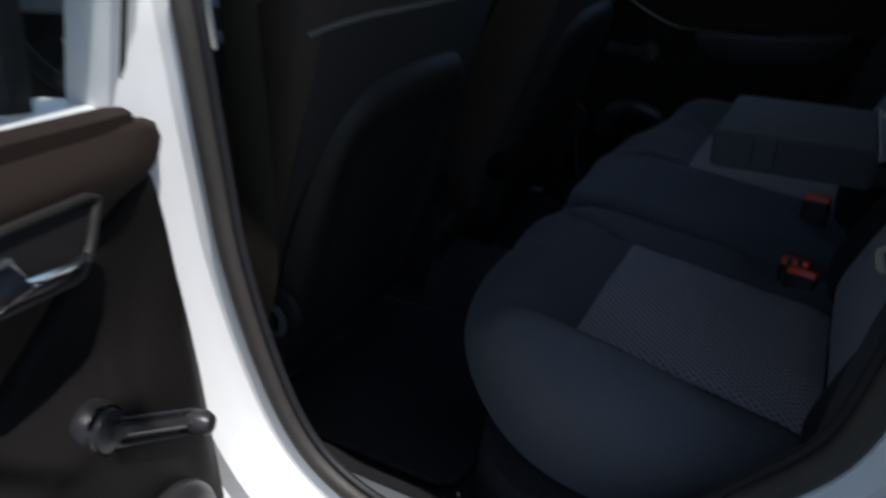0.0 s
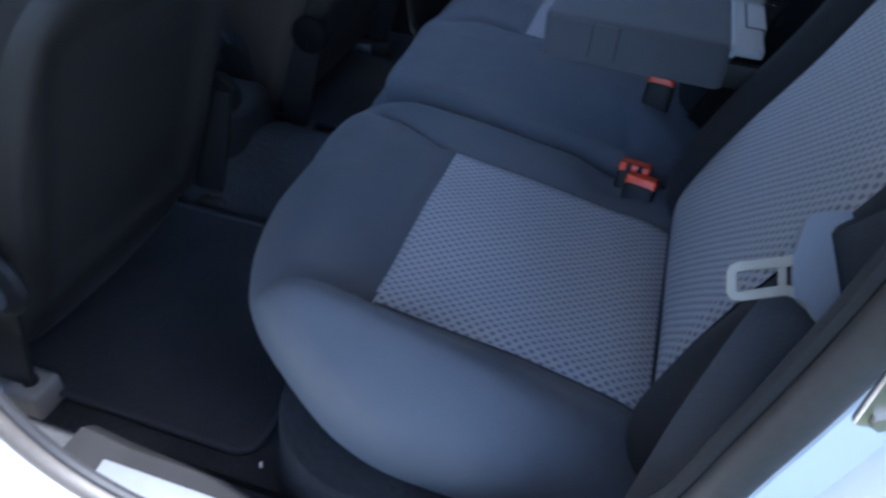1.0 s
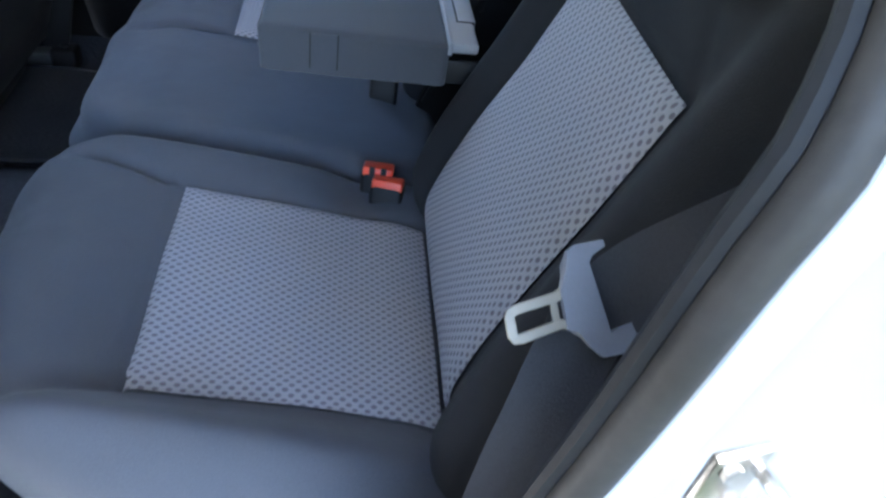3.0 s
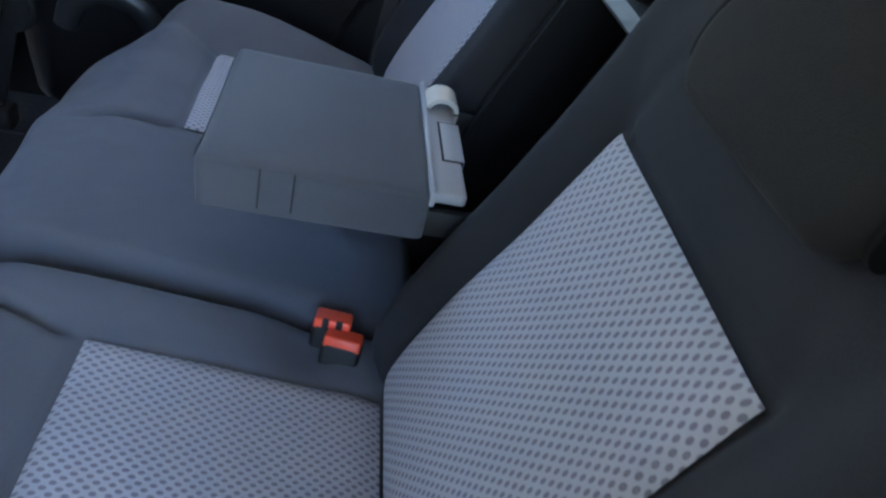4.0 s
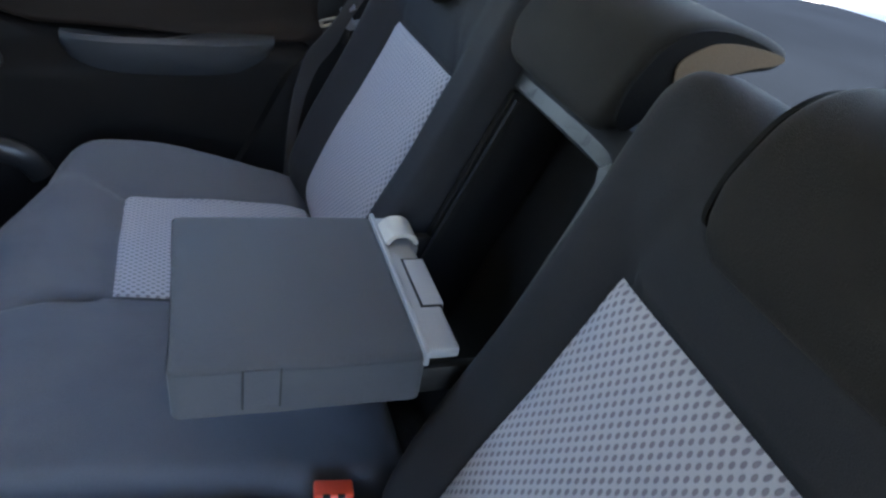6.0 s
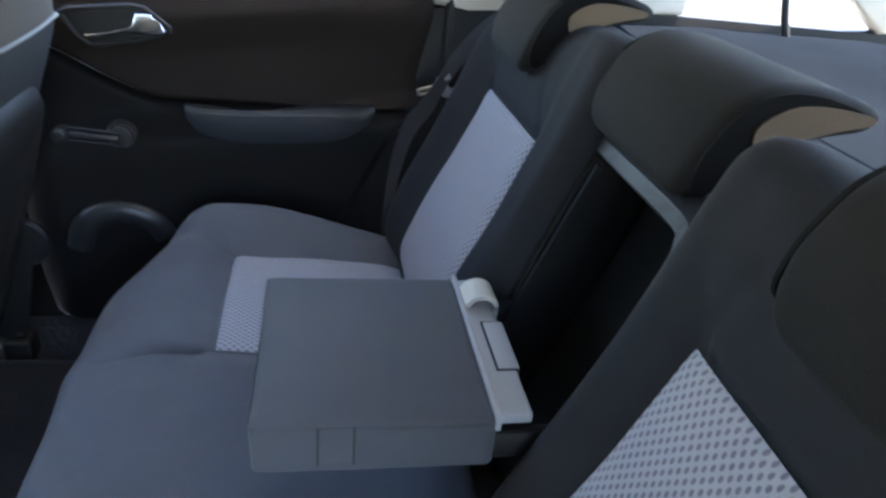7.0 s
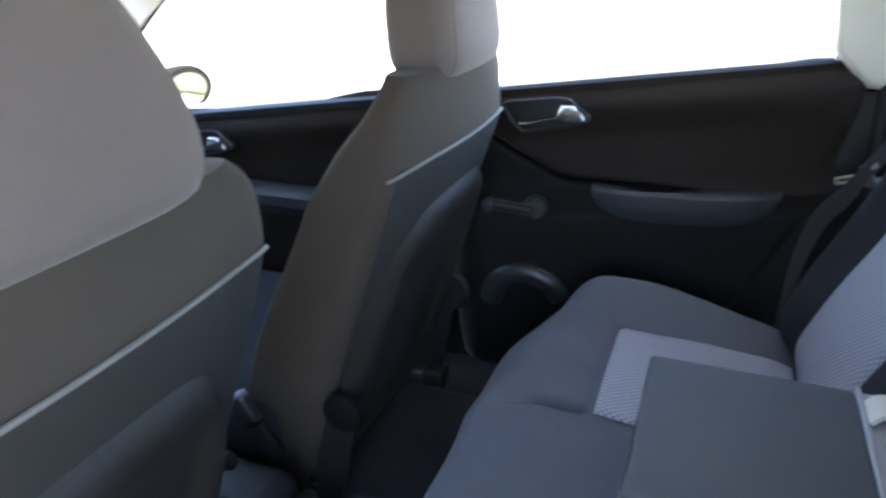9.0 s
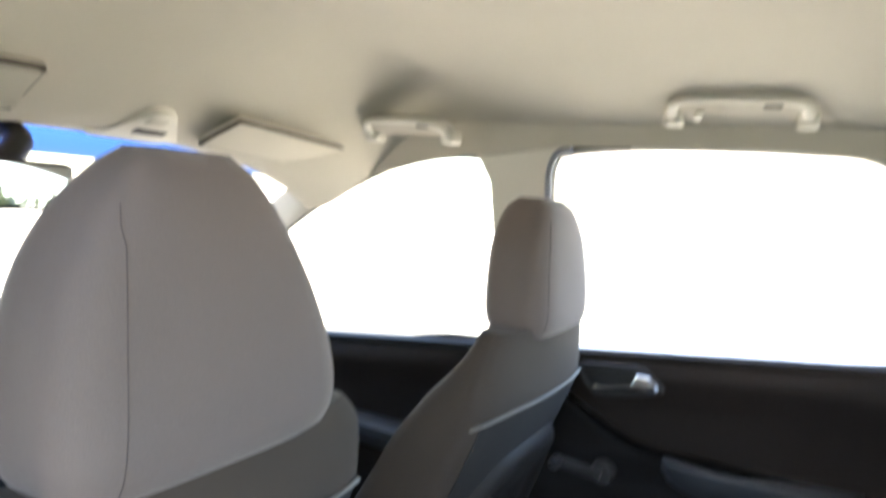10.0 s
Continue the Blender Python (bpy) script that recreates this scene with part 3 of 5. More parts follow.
def right_side():
    # cream B-pillar, window-top rail, A-pillar and C-pillar
    side_panel("trim_pillar_b", [(0.845, 0.95), (0.842, 1.10), (0.838, 1.30), (0.86, 1.345), (0.90, 1.37), (0.65, 1.40), (0.70, 1.37), (0.715, 1.33), (0.715, 1.10), (0.72, 0.96)], PILLAR, "cream plastic lining of the middle door pillar", "pillar trim")
    side_panel("trim_rail", [(1.32, 1.215), (1.13, 1.305), (1.0, 1.342), (0.895, 1.352), (0.84, 1.355), (0.72, 1.372), (0.66, 1.378), (0.30, 1.383), (0.12, 1.375), (0.05, 1.345), (-0.05, 1.42), (0.5, 1.45), (0.9, 1.42), (1.2, 1.36), (1.36, 1.28)], HEADLINER, "beige rail above the side windows", "roof rail", push=0.006)
    side_panel("trim_pillar_a", [(1.20, 1.29), (1.22, 1.36), (1.36, 1.275), (1.55, 1.16), (1.80, 1.0), (1.95, 0.90), (1.90, 0.84), (1.70, 0.97), (1.50, 1.105), (1.32, 1.216)], PILLAR, "cream plastic lining of the windscreen pillar", "pillar trim", push=0.003)
    side_panel("trim_pillar_c", [(0.085, 1.05), (0.10, 1.16), (0.12, 1.28), (0.06, 1.36), (-0.02, 1.415), (-0.22, 1.40), (-0.31, 1.38), (-0.345, 1.25), (-0.345, 1.12), (-0.33, 1.06), (-0.30, 1.0), (-0.03, 0.985), (0.03, 0.99)], PILLAR, "cream plastic lining of the rear pillar in sunlight", "pillar trim", depth=0.04, r=0.014, push=0.02)
    side_panel("trim_pillar_quarter", [(-0.29, 1.39), (-0.44, 1.36), (-0.47, 1.28), (-0.45, 1.0), (-0.29, 0.99)], PILLAR, "cream plastic lining beside the rear pillar", "pillar trim", depth=0.03, r=0.01, push=0.004)
    side_panel("trim_pillar_rear", [(-0.33, 1.34), (-0.22, 1.40), (-0.43, 1.41), (-0.74, 1.18), (-1.05, 1.0), (-0.88, 0.99), (-0.66, 1.13), (-0.46, 1.28)], PILLAR, "cream lining round the rear quarter window", "pillar trim", push=0.008)
    side_panel("trim_quarter_sill", [(-0.03, 0.985), (-0.30, 1.0), (-0.80, 0.99), (-0.98, 1.0), (-0.98, 0.30), (0.30, 0.30), (0.24, 0.5), (0.12, 0.76), (0.06, 0.98)], PLASTIC, "dark plastic lining beside the rear seat", "side trim", push=-0.002)
    side_panel("trim_pillar_lower", [(0.90, 0.30), (0.90, 0.955), (0.72, 0.965), (0.72, 0.30)], BLACKTRIM, "dark plastic lower lining of the middle pillar", "pillar trim", push=-0.001)
    side_panel("trim_corner", [(-0.02, 0.955), (-0.02, 1.05), (0.055, 1.05), (0.075, 1.0), (0.075, 0.955)], BLACKTRIM, "black trim in the corner behind the rear door", "door seal", depth=0.012, r=0.002, push=-0.008)
    # thin black seals along the window tops
    for pts in ([(1.60, 1.03), (1.45, 1.135), (1.30, 1.222), (1.13, 1.302), (1.0, 1.339), (0.90, 1.350), (0.85, 1.335), (0.84, 1.28), (0.845, 1.1), (0.848, 0.96)],
                [(0.718, 0.97), (0.716, 1.1), (0.714, 1.30), (0.70, 1.355), (0.66, 1.374), (0.50, 1.379), (0.30, 1.380), (0.14, 1.365), (0.10, 1.28), (0.088, 1.16), (0.075, 1.05)]):
        path = smooth_path([Vector((RX(z) + 0.008, y, z)) for y, z in pts], 5)
        tagged(part("trim_window_seal", sweep(path, ring(0.0045, 6), up=(1, 0, 0)), RUBBER), "thin black rubber seal round the side window", "window seal", kind="structure")
    path = smooth_path([Vector((RX(z) - 0.006, y, z)) for y, z in ((0.722, 0.97), (0.720, 1.15), (0.719, 1.28), (0.716, 1.33), (0.700, 1.362), (0.67, 1.372))], 5)
    tagged(part("trim_pillar_seal", sweep(path, ring(0.0075, 8), up=(1, 0, 0)), GREYCAP), "grey rubber seal on the edge of the middle pillar", "door seal", kind="structure")
    path = smooth_path([Vector((RX(z) - 0.016 if z > 1.0 else 0.690, y, z)) for y, z in ((0.0, 0.80), (0.0, 0.98), (0.004, 1.08), (0.014, 1.18), (0.035, 1.28), (0.08, 1.355), (0.16, 1.385))], 5)
    tagged(part("trim_door_seal", sweep(path, ring(0.008, 8), up=(1, 0, 0)), RUBBER), "black rubber seal behind the closed door", "door seal", kind="structure")
    side_panel("trim_pillar_c_left", [(0.0, 1.06), (0.02, 1.16), (0.06, 1.28), (0.0, 1.36), (-0.1, 1.415), (-0.3, 1.40), (-0.43, 1.36), (-0.32, 1.22), (-0.30, 1.10), (-0.40, 1.0), (-0.05, 0.985), (-0.01, 0.99)], PILLAR, "cream plastic lining of the rear pillar", "pillar trim", depth=0.03, r=0.012, sign=-1, push=0.03)
    # white outer panels under the belt and round the rear
    fn = lambda a, b, d: (0.83 - 0.04 * (1 - b) ** 2 + d, a, b)
    tagged(part("wall_right", slab([(1.75, 0.85), (0.02, BELT(0.02)), (-0.98, 1.02), (-1.0, 0.25), (1.75, 0.25)], fn, 0.012), PAINT), "white painted body side of the car", "car body", kind="structure")


def glazing():
    def pane(name, pts, label, material=GLASS, th=0.004):
        b = bmesh.new()
        v0 = [b.verts.new(p) for p in pts]
        f = b.faces.new(v0)
        b.normal_update()
        nrm = f.normal.copy()
        ext = bmesh.ops.extrude_face_region(b, geom=[f])
        for v in ext["geom"]:
            if isinstance(v, bmesh.types.BMVert):
                v.co += nrm * th
        o = tagged(part(name, b, material, smooth=False), label, "window", kind="structure")
        o.visible_shadow = material is GLASSDARK
        return o
    gx = lambda z: RX(z) + 0.018
    pane("window_1", [(gx(z), y, z) for y, z in ((0.78, 0.95), (0.78, 1.42), (0.02, 1.42), (0.02, 1.03))], "closed rear door window, sunlit outside")
    pane("window_2", [(gx(z), y, z) for y, z in ((1.95, 0.82), (1.28, 1.32), (0.78, 1.40), (0.78, 0.95))], "closed front door window")
    pane("window_3", [(gx(z), y, z) for y, z in ((-0.44, 1.0), (-0.44, 1.32), (-0.47, 1.31), (-0.85, 1.0))], "small rear quarter window")
    pane("window_4", [(-0.622, 1.388, 1.2790), (0.622, 1.388, 1.2790), (0.70, 1.98, 0.93), (-0.70, 1.98, 0.93)], "windscreen")
    pane("window_5", [(-0.60, 1.268, 1.350), (0.60, 1.268, 1.350), (0.62, 1.385, 1.2809), (-0.62, 1.385, 1.2809)], "blue shade band on the windscreen", SUNBAND, 0.003)
    pane("window_6", [(-0.56, -0.42, 1.42), (0.56, -0.42, 1.42), (0.62, -1.08, 1.0), (-0.62, -1.08, 1.0)], "tinted rear window", GLASSDARK)


car_floor()
heel_board()
left_side()
scuff()
headliner()
right_side()
glazing()


def luggage():
    pts = [(-0.20, 0.985), (-0.45, 0.99), (-0.80, 0.985), (-1.04, 0.97)]
    rows = []
    for y, z in pts:
        rows.append([Vector((-0.64, y, z)), Vector((-0.3, y, z + 0.012)), Vector((0.3, y, z + 0.012)), Vector((0.64, y, z)), Vector((0.64, y, z - 0.02)), Vector((-0.64, y, z - 0.02))])
    s = thing("parcel_shelf", "dark carpeted parcel shelf behind the rear seat", "parcel shelf")
    part("panel", loft(rows), SHELF, s)
    path = [Vector((x, -0.205, 0.995 + 0.010 * (1 - (x / 0.62) ** 2))) for x in [-0.60 + 0.1 * k for k in range(13)]]
    part("front_lip", sweep(path, ring(0.010, 8)), PLASTIC, s, "rounded dark plastic lip")
    seal = smooth_path([(0.625, -0.560, 1.22), (0.622, -0.582, 1.124), (0.620, -0.606, 1.022), (0.618, -0.640, 0.94)], 4)
    tagged(part("trim_tailgate_seal", sweep(seal, ring(0.008, 8), up=(1, 0, 0)), RUBBER), "black rubber seal at the edge of the tailgate", "door seal", kind="structure")
    tagged(part("wall_rear", box(-0.70, 0.70, -1.10, -1.05, 0.25, 0.99, 0.01), PAINT), "white tailgate closing the boot", "tailgate", kind="structure")
    tagged(part("wall_front", box(-0.72, 0.72, 1.86, 1.95, 0.25, 0.93, 0.01), PAINT), "bulkhead in front of the dashboard", "bulkhead", kind="structure")


luggage()

# ---- rear bench ----
LEAN = radians(20.9)
BUP = Vector((0, -math.sin(LEAN), math.cos(LEAN)))
BN = Vector((0, math.cos(LEAN), math.sin(LEAN)))
B0 = Vector((0, 0.10, 0.57))


def on_back(x, w, h):
    """A place on the backrest: across, up along it from the cushion, out of it."""
    return Vector((x, 0, 0)) + B0 + BUP * w + BN * h


def insert_edge(y):
    """Inner and outer edge of the seat insert, as distances from the middle."""
    t = (y - 0.10) / 0.265
    return 0.20 - 0.001 * t, 0.492 - 0.017 * t


def cushion_top(x, y):
    """Height of the seat's cover, without the rolled rim."""
    a = abs(x)
    z = 0.574 + 0.045 * step(0.05, 0.46, y) - 0.016 * step(0.40, 0.58, y)
    i0, i1 = insert_edge(min(max(y, 0.1), 0.36))
    side = step(i1 - 0.005, i1 + 0.07, a) * (1 - 0.40 * step(0.40, 0.56, y)) * (0.45 + 0.55 * step(0.04, 0.32, y))
    inner = step(i0 + 0.005, i0 - 0.05, a)
    fr = step(0.358, 0.455, y)
    parts = (0.055 * side, 0.012 * inner, 0.015 * fr)
    z += sum(p ** 4 for p in parts) ** 0.25
    # sewn edges of the insert and the darts that run forward from its corners
    d = 9.0
    for p, q in (((i0, 0.06), (0.199, 0.364)), ((0.199, 0.364), (0.475, 0.369)), ((i1, 0.06), (0.475, 0.369))):
        d = min(d, seg_dist(a, y, p, q))
    z -= 0.005 * bell(d, 0.007)
    z -= 0.013 * bell(seg_dist(a, y, (0.199, 0.364), (0.158, 0.52)), 0.008) * step(0.365, 0.39, y) * step(0.54, 0.42, y)
    z -= 0.008 * bell(seg_dist(a, y, (0.475, 0.369), (0.52, 0.465)), 0.009) * step(0.50, 0.39, y)
    z -= 0.012 * step(0.30, 0.47, a) * step(0.20, 0.36, y) * step(0.56, 0.50, a)
    z += 0.022 * bell(math.hypot(a - 0.52, y - 0.45), 0.075)
    # drawn down into the crease at the back, and a hollow round the buckles
    z -= 0.030 * max(0.0, (0.135 - y) / 0.09) ** 2
    if x < 0:
        z -= 0.020 * bell(math.hypot(a - 0.150, y - 0.160), 0.035)
    return z + 0.0014 * noise.noise(Vector((x * 14, y * 14, 3))) + 0.0006 * noise.noise(Vector((x * 45, y * 45, 9)))


def cushion(name, x0, x1, rad, parent, label):
    y0, y1 = 0.03, 0.553
    base = 0.43

    def fn(x, y):
        d = -sdf_box(x, y, x0, x1, y0, y1, rad)
        wide = step(0.14, 0.26, abs(x))
        r = 0.032 + 0.048 * wide
        t = min(max(d / r, 0.0), 1.0)
        roll = (1 - (1 - t) ** 2.2) ** (1 / 2.2) * (1 - wide) + (1 - (1 - t) ** 2.1) ** 0.6 * wide
        y2 = y - (0.020 * step(0.28, 0.02, x) * step(0.34, 0.56, y) if x0 > -0.108 else 0.0)
        return Vector((x, y2, cushion_top(x, y) - (0.055 + 0.015 * wide) * (1 - roll)))
    ol = box_outline(x0, x1, y0, y1, rad, 26, 34)
    c = ((x0 + x1) / 2, 0.31)

    # side wall: upright under the rim, then drawn in towards the base
    def wall(t):
        k = 0.17 * t ** 2
        return lambda x, y: Vector((c[0] + (x - c[0]) * (1 - k), c[1] + (y - c[1]) * (1 - k), fn(x, y).z * (1 - t) + base * t))
    b = pad(ol, c, fn, 64, [wall(t) for t in (1.0, 0.85, 0.7, 0.55, 0.4, 0.25, 0.12)], 0.9)
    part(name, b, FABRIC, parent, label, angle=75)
    return fn


def back_top(x, w):
    """How far the backrest's cover stands out of its plane."""
    a = abs(x)
    i0, i1 = 0.212 - 0.012 * step(0.36, 0.0, w), 0.468 + 0.024 * step(0.36, 0.0, w)
    side = step(i1 - 0.005, i1 + 0.07, a)
    inner = step(i0 + 0.005, i0 - 0.05, a)
    top = step(0.367, 0.435, w)
    h = 0.032 * (side ** 4 + (0.55 * inner) ** 4 + (0.5 * top) ** 4) ** 0.25
    d = min(seg_dist(a, w, (i0, 0.0), (0.209, 0.370)), seg_dist(a, w, (0.209, 0.370), (0.468, 0.365)), seg_dist(a, w, (i1, 0.0), (0.468, 0.365)))
    h -= 0.005 * bell(d, 0.007)
    k = min(seg_dist(a, w, (0.209, 0.370), (0.235, 0.44)), seg_dist(a, w, (0.468, 0.365), (0.44, 0.44)))
    h -= 0.002 * bell(k, 0.01)
    # belly of the lumbar part
    h += 0.012 * bell(w - 0.12, 0.12) - 0.012
    h -= 0.030 * max(0.0, (0.065 - w) / 0.065) ** 2
    return h + 0.008 + 0.001 * noise.noise(Vector((x * 14, w * 14, 7)))


def backrest(name, x0, x1, rad, parent, label, w0=-0.08, w1=0.525):
    def fn(x, w):
        d = -sdf_box(x, w, x0, x1, w0, w1, rad)
        r = 0.028 + 0.042 * step(0.16, 0.26, abs(x))
        t = min(max(d / r, 0.0), 1.0)
        roll = (1 - (1 - t) ** 2.3) ** (1 / 2.3)
        return on_back(x, w, back_top(x, w) - (r + 0.005) * (1 - roll))
    ol = box_outline(x0, x1, w0, w1, rad, 16, 22)
    c = ((x0 + x1) / 2, (w0 + w1) / 2)
    part(name, pad(ol, c, fn, 60, lambda x, w: on_back(x, w, -0.13), 0.9), SHADEDCLOTH, parent, label)


def saddle(name, cx, hw, parent, label, forward=0.0, low=0.428):
    """A headrest bent over the backrest's top: a thick pad up the front that curls back over the shoulder."""
    prof = [(-0.004, low), (0.012, low + 0.004), (0.019, low + 0.03), (0.018, 0.485), (0.010, 0.518), (-0.010, 0.543), (-0.038, 0.557), (-0.070, 0.564), (-0.104, 0.566), (-0.114, 0.560), (-0.108, 0.550), (-0.080, 0.533), (-0.050, 0.512), (-0.028, 0.487), (-0.016, 0.455)]
    prof = [(p.x, p.y) for p in smooth_path([(a, b, 0) for a, b in prof], 4, closed=True)]
    mh, mw = -0.035, 0.515
    loops = []
    for k in range(33):
        u = 2 * k / 32 - 1
        u = math.copysign(abs(u) ** 0.7, u)
        e = abs(u)
        s_ = 1 - 0.16 * max(0.0, (e - 0.86) / 0.14) ** 2.4
        lp = []
        for h, w in prof:
            up_ = max(0.0, (0.47 - w) / 0.045)
            w2 = w + 0.030 * up_ * max(0.0, (e - 0.70) / 0.30) ** 2.2
            h2 = h - 0.006 * e * e
            lp.append(on_back(cx + hw * u, mw + (w2 - mw) * s_, mh + (h2 - mh) * s_ + forward))
        loops.append(lp)
    # sunken ends
    for side in (0, -1):
        c = sum((Vector(p) for p in loops[side]), Vector()) / len(prof)
        ends = [p.lerp(c, 0.22) for p in loops[side]]
        if side == 0:
            loops.insert(0, ends)
        else:
            loops.append(ends)
    h_ = part(name, loft(loops), SHADEDHEAD, parent, label, angle=60)
    # black plate on each end for the shade there, with a tan panel along its upper rear edge
    def end_plate(points, sg, out, shrink, name_, material, text):
        ch, cw = sum(p[0] for p in points) / len(points), sum(p[1] for p in points) / len(points)
        b = bmesh.new()
        for dx in (out, out - 0.004):
            b.faces.new([b.verts.new(on_back(cx + sg * (hw + dx), cw + (w - cw) * shrink, ch + (h - ch) * shrink + forward)) for h, w in points])
        vs, k = list(b.verts), len(points)
        for i in range(k):
            j = (i + 1) % k
            b.faces.new((vs[i], vs[j], vs[k + j], vs[k + i]))
        part(name_, b, material, h_, text)
    tan = [(-0.016, 0.512), (-0.030, 0.533), (-0.050, 0.545), (-0.080, 0.554), (-0.105, 0.558), (-0.104, 0.551), (-0.082, 0.537), (-0.057, 0.518), (-0.040, 0.503), (-0.026, 0.496)]
    tan = [(p.x, p.y) for p in smooth_path([(h, w, 0) for h, w in tan], 4, closed=True)]
    for sg in (-1, 1):
        end_plate(prof, sg, 0.0008, 0.84, "end_shade", BLACKTRIM, "black plate for the shade on the headrest end")
        end_plate(tan, sg, 0.0024, 1.0, "end_lining", HEADTAN, "tan cloth end panel")
    return h_


def rear_bench():
    s = thing("rear_bench", "charcoal cloth rear bench with light dotted knit inserts", "rear seat")
    cushion("left_cushion", -0.597, -0.110, (0.12, 0.03, 0.27, 0.06), s, "charcoal cloth cushion")
    cushion("right_cushion", -0.105, 0.605, (0.27, 0.06, 0.10, 0.03), s, "charcoal cloth cushion")
    for sg in (-1, 1):
        f = lambda a, y: Vector((sg * a, y, cushion_top(sg * a, y) + 0.003 - 0.003 * bell(y - 0.366, 0.004)))
        patch([(0.203, 0.085), (0.491, 0.085), (0.474, 0.367), (0.200, 0.362)], f, 40, 40, "seat_insert", KNIT, s, "light grey knit with staggered dark dots")
        g = lambda a, w: on_back(sg * a, w, back_top(sg * a, w) + 0.003)
        patch([(0.203, 0.0), (0.489, 0.0), (0.466, 0.362), (0.211, 0.367)], g, 40, 44, "back_insert", KNIT, s, "light grey knit with staggered dark dots")
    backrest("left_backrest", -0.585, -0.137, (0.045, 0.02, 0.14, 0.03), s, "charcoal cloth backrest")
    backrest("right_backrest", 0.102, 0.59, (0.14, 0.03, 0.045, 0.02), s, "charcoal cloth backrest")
    # middle part behind the armrest: deep pocket with a plastic frame
    X0, X1 = -0.134, 0.099
    bm4 = Matrix.Translation(on_back(0, -0.08, -0.16)) @ Matrix(((1, 0, 0), BN, BUP)).transposed().to_4x4()
    part("pocket_back", box(X0, X1, 0, 0.05, 0, 0.50, 0.01), BACKVINYL, s, "dark lining behind the folded-down armrest", bm4)
    for xa, xb in ((X0, X0 + 0.012), (X1 - 0.012, X1)):
        part("pocket_side", box(xa, xb, 0.052, 0.14, 0.05, 0.486, 0.004), BACKVINYL, s, "", bm4)
    part("pocket_top", box(X0, X1, 0.052, 0.14, 0.488, 0.53, 0.004), SHADEDCLOTH, s, "", bm4)
    fr = [(X0 + 0.016, 0.20), (X0 + 0.016, 0.32), (X0 + 0.018, 0.388), (X0 + 0.026, 0.408), (X0 + 0.045, 0.418), (X1 - 0.05, 0.418), (X1 - 0.008, 0.418)]
    leg = [on_back(X1 - 0.026, w, -0.020) for w in (0.40, 0.3, 0.2, 0.1, 0.03)]
    part("pocket_edge", sweep(leg, [(-0.003, -0.006), (0.003, -0.006), (0.003, 0.001), (-0.003, 0.001)], up=tuple(BN)), BACKVINYL, s, "thin dark edge of the pocket")
    path = smooth_path([on_back(x, w, -0.020) for x, w in fr], 4)
    part("pocket_frame", sweep(path, [(-0.009, -0.008), (0.009, -0.008), (0.009, -0.002), (0.007, 0.0), (-0.007, 0.0), (-0.009, -0.002)], up=tuple(BN)), GREYFRAME, s, "grey plastic frame of the pocket")
    saddle("headrest", -0.366, 0.098, s, "charcoal cloth headrest, shade in its colour", 0.027)
    saddle("headrest", 0.366, 0.098, s, "charcoal cloth headrest, shade in its colour", 0.027)
    saddle("headrest", 0.008, 0.114, s, "charcoal cloth middle headrest, shade in its colour", -0.006, 0.434)
    return s


